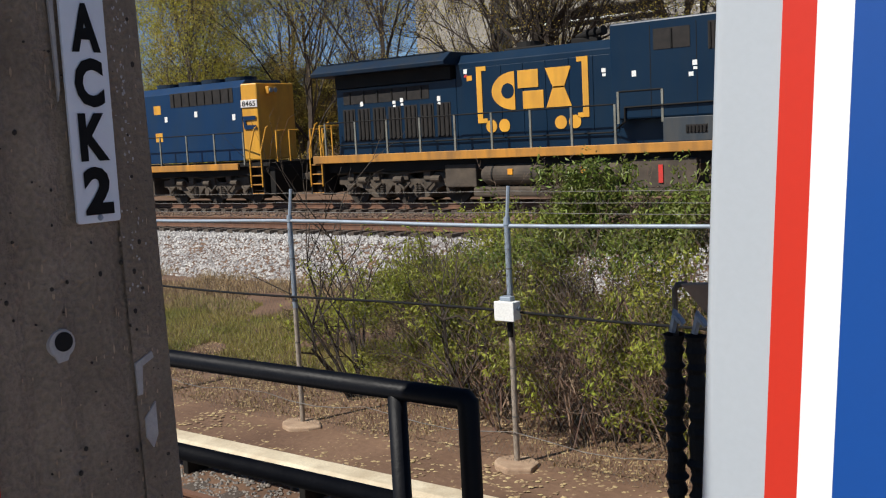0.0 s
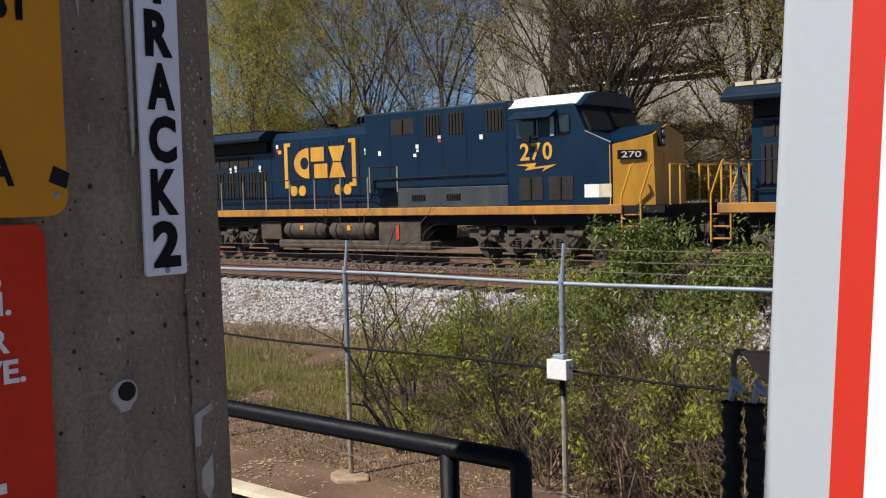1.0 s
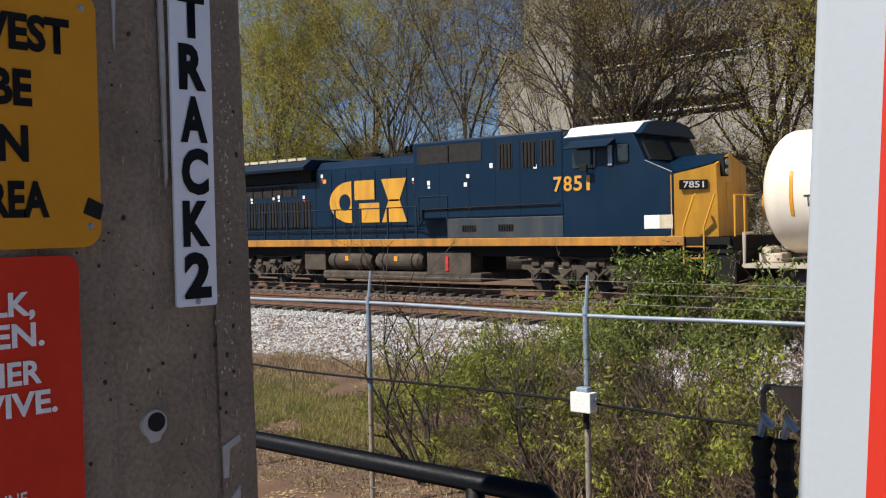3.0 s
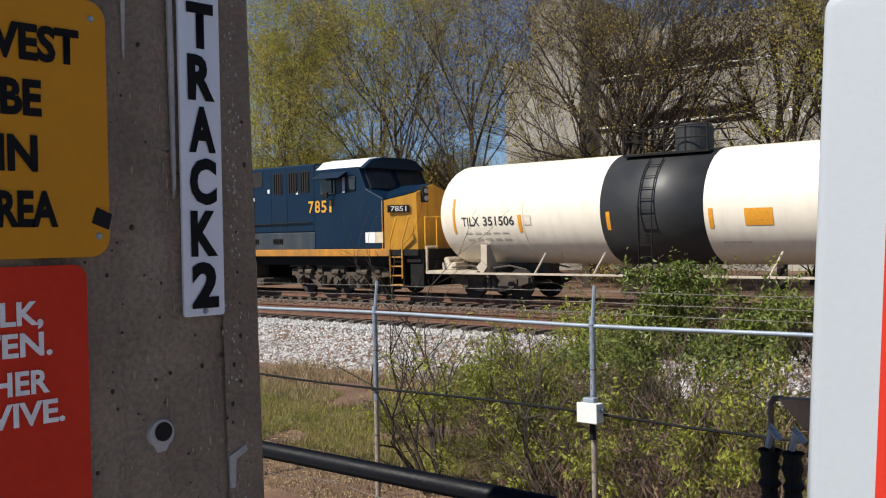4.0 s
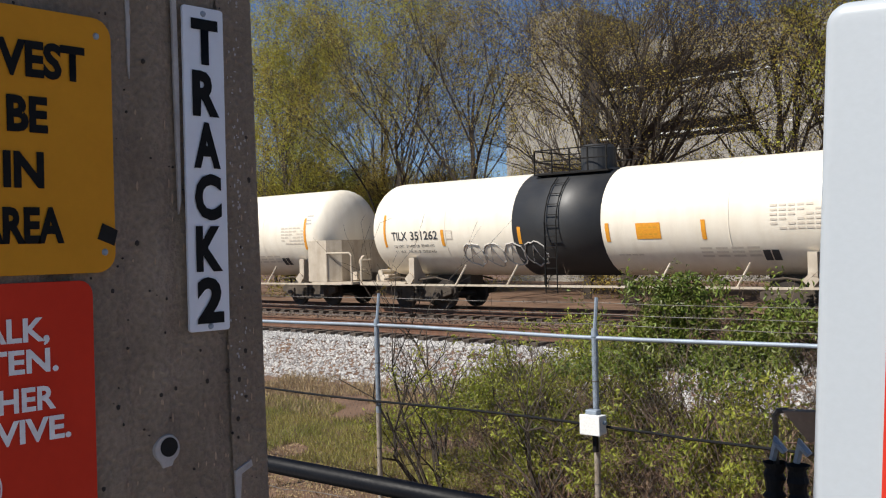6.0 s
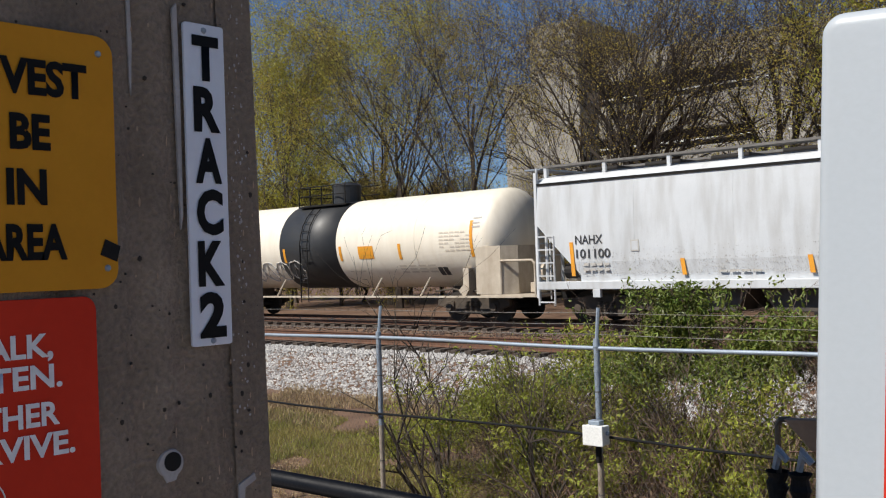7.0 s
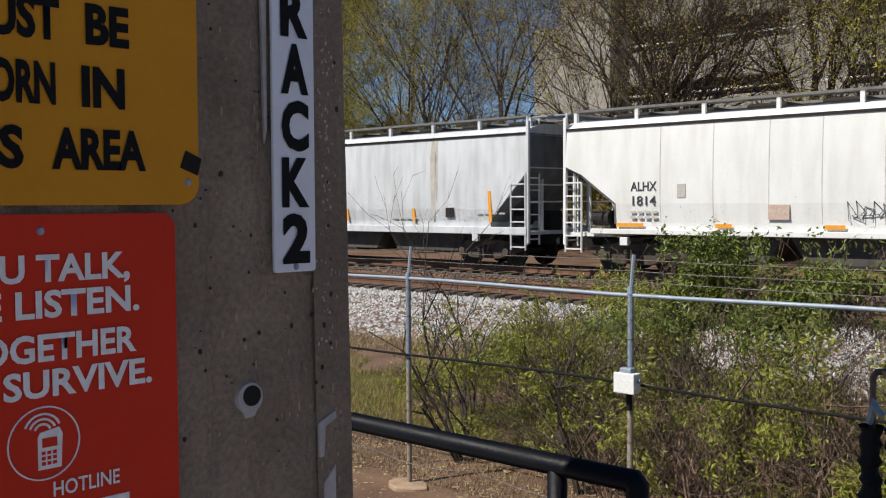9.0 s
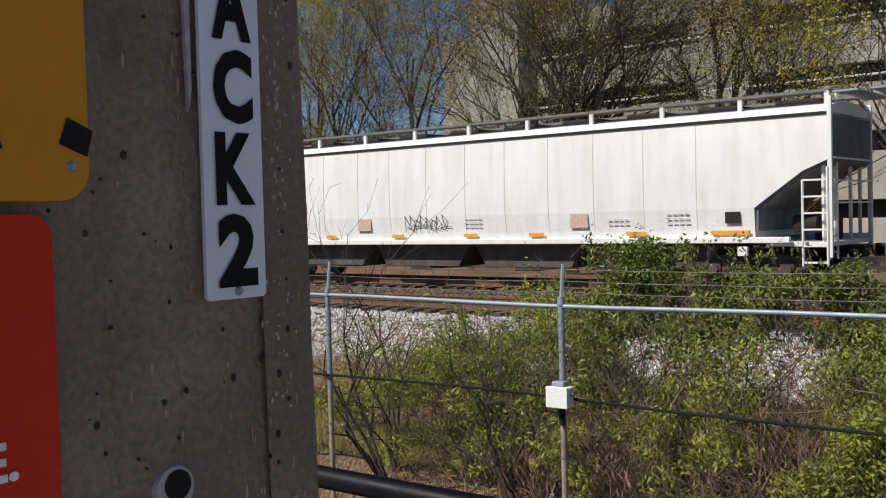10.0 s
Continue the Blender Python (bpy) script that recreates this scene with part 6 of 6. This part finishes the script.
def bush(x, y, h, width, seed, label, leaf, size, per, keep, stems, twig=TWIG, level=2, zmin=-1.0, fine=2, lean_most=0.75, lobes=0, thick=1.0, gap=0.1):
    ob = thing("bush", label, "bush", pose(x, y, ground_z(x, y)), "bushes along the fence")
    p = Plant(seed)
    r = p.r
    for k in range(stems):
        a = r.uniform(0, 6.28)
        q = r.uniform(0, 1) ** 0.5
        lean = r.uniform(0.05, lean_most)
        base = (math.cos(a) * q * width * 0.45, math.sin(a) * q * width * 0.3, -0.05)
        p.grow(base, (math.cos(a) * lean, math.sin(a) * lean, 1), h * r.uniform(0.3, 0.6), (0.011 + 0.008 * r.random()) * thick, level, 0.6, 3, 0.02, 0.2, 0.62, 0.6)
    if fine:
        p.twigs(fine, 0.16, 0.0028)
    for k in range(lobes):
        p.lobe((r.uniform(-0.5, 0.5) * width, r.uniform(-0.35, 0.35), r.uniform(2.0, h - 0.25)), (r.uniform(0.2, 0.4), r.uniform(0.2, 0.35), r.uniform(0.2, 0.34)), 130)
    p.seg = [s for s in p.seg if s[5] < h + 0.15 and s[4] + y > 8.4]
    p.leaf = [q for q in p.leaf if q[1] + y > 8.5]
    tagged(part("stem_tangle", p.wood("stem_tangle", twig, 3), twig, ob, "tangled brown stems"), kind="stuff")
    if leaf:
        part("foliage", p.leaves("foliage", leaf, per, size, 0.045, 0.42, keep, zmin, 1.7, gap, h + 0.1, 0.5, (x, y, 0)), leaf, ob, "fresh green leaves")
    return ob


DARKLEAF = leafy(mat("fresh_green_leaf", (0.12, 0.16, 0.024), (0.235, 0.26, 0.045), 0.5, 0, 1.5, 30, 0, vary=0.5))
DRY = mat("dry_bramble", (0.15, 0.09, 0.06), (0.29, 0.19, 0.13), 0.9, 0, 8, 60, 0.3, vary=0.45)
for x, y, h, w, seed in ((-5.5, 10.0, 2.9, 0.85, 31), (-4.35, 9.9, 2.85, 0.9, 32), (-3.3, 9.9, 2.75, 0.9, 48), (-2.1, 9.8, 2.68, 1.1, 33)):
    bush(x, y, h, w, seed, "leafy green bush growing over the fence top", DARKLEAF, 0.068, 10, 0.75, 16, zmin=1.9, lean_most=0.4, lobes=8, gap=0.03)
bush(-6.9, 10.6, 2.5, 1.4, 46, "thin bush with light green spring leaves", LEAF, 0.06, 6, 0.6, 14, zmin=1.0, gap=0.12)
bush(-7.4, 10.5, 2.1, 1.8, 34, "low bush with light green spring leaves", LEAF, 0.066, 15, 0.95, 20, gap=0.0)
bush(-6.3, 10.8, 2.3, 1.5, 35, "thin bush with light green spring leaves", LEAF, 0.064, 13, 0.9, 16, gap=0.08)
bush(-10.2, 11.6, 1.2, 1.6, 36, "low leafy bush in the grass", LEAF, 0.07, 4, 0.7, 16)
bush(-8.9, 12.2, 1.3, 1.6, 47, "low leafy bush in the grass", LEAF, 0.07, 4, 0.6, 16)
for x, y, h, seed, keep in ((-5.7, 9.4, 1.6, 37, 0.2), (-4.7, 9.35, 1.8, 38, 0.35), (-3.7, 9.3, 2.0, 39, 0.5), (-2.7, 9.25, 2.1, 41, 0.55), (-1.6, 9.3, 2.1, 42, 0.6), (-3.2, 9.7, 2.1, 51, 0.6), (-1.9, 9.7, 2.2, 52, 0.6), (-0.6, 9.5, 2.2, 53, 0.6), (-6.8, 9.8, 1.2, 43, 0.25)):
    bush(x, y, h, 1.5, seed, "tangle of dry brown brambles with new leaves", LEAF, 0.068, 11, min(keep * 1.7, 1.0), 24, DRY, 2, 0.25, 1, 0.9, gap=0.0 if x > -4.2 else 0.17)
for x, y, h, seed in ((-8.2, 9.3, 4.0, 40), (-8.5, 9.8, 3.6, 50), (-6.2, 9.2, 2.6, 45)):
    bush(x, y, h, 0.35, seed, "bare dark sapling beside the fence", None, 0, 0, 0, 4, BARKDARK, 2, -1.0, 1, 0.55, 0, 2.1)
rnd = random.Random(12)
for i in range(16):
    x, y = rnd.uniform(-7, -1), rnd.uniform(8.7, 9.6)
    dx, hh = rnd.uniform(-1.6, 1.6), rnd.uniform(0.5, 1.7)
    bm = bmesh.new()
    pipe(bm, [(x + dx * q, y + 0.2 * math.sin(q * 3), ground_z(x, y) - 0.03 + hh * math.sin(q * rnd.uniform(1.5, 2.4))) for q in (0, 0.2, 0.4, 0.6, 0.8, 1.0)], rnd.uniform(0.007, 0.014), 5)
    solid("fallen_cane", bm, BARKDARK if i % 2 else DRY, "dead arching bramble cane", "branch", "dead canes in the brambles")


def grass(name, n, area, h, material, label, seed):
    rng = np.random.default_rng(seed)
    x, y = rng.uniform(area[0], area[1], n), rng.uniform(area[2], area[3], n)
    keep = np.array([noise.noise((a * 0.6, b * 0.6, seed)) for a, b in zip(x, y)]) > -0.28
    x, y = x[keep], y[keep]
    n = len(x)
    z = np.array([ground_z(a, b) for a, b in zip(x, y)])
    c = np.stack([x, y, z - 0.01], -1)
    th = rng.uniform(0, 6.28, n)
    w = np.stack([np.cos(th), np.sin(th), np.zeros(n)], -1) * 0.008
    lean = rng.normal(0, 0.35, (n, 3))
    lean[:, 2] = 1
    L = rng.uniform(0.5, 1.2, (n, 1)) * h
    v = np.stack([c - w, c + w, c + lean * L], 1).reshape(-1, 3)
    faces = np.arange(n * 3).reshape(-1, 3)
    me = bpy.data.meshes.new(name)
    me.from_pydata(v.tolist(), [], faces.tolist())
    me.materials.append(material)
    tagged(new(name, me), label, "grass", kind="stuff")


grass("grass", 120000, (-28, -7, 10.0, 14.0), 0.1, GRASS, "patchy fresh spring grass", 1)
grass("dry_grass", 90000, (-34, 2, 12.6, 16.8), 0.15, STRAW, "dry straw-coloured grass below the ballast", 2)
grass("dry_grass", 26000, (-16, 0, 8.3, 11.0), 0.06, STRAW, "dry grass and dead stalks beyond the fence", 3)


def motions():
    """The train rolls steadily to the left, its wheels turning with it."""
    for ob, s in vehicles:
        walk(ob, [(0.5 * i, pose(s - SPEED * 0.5 * i, TRACK_Y, RAIL_Z)) for i in range(21)])
    step = 2 / FPS
    for w, x in wheelsets:
        walk(w, [(i * step, pose(x, 0, 0.46, 0, -math.degrees(SPEED * i * step / 0.46), 0)) for i in range(151)])


motions()
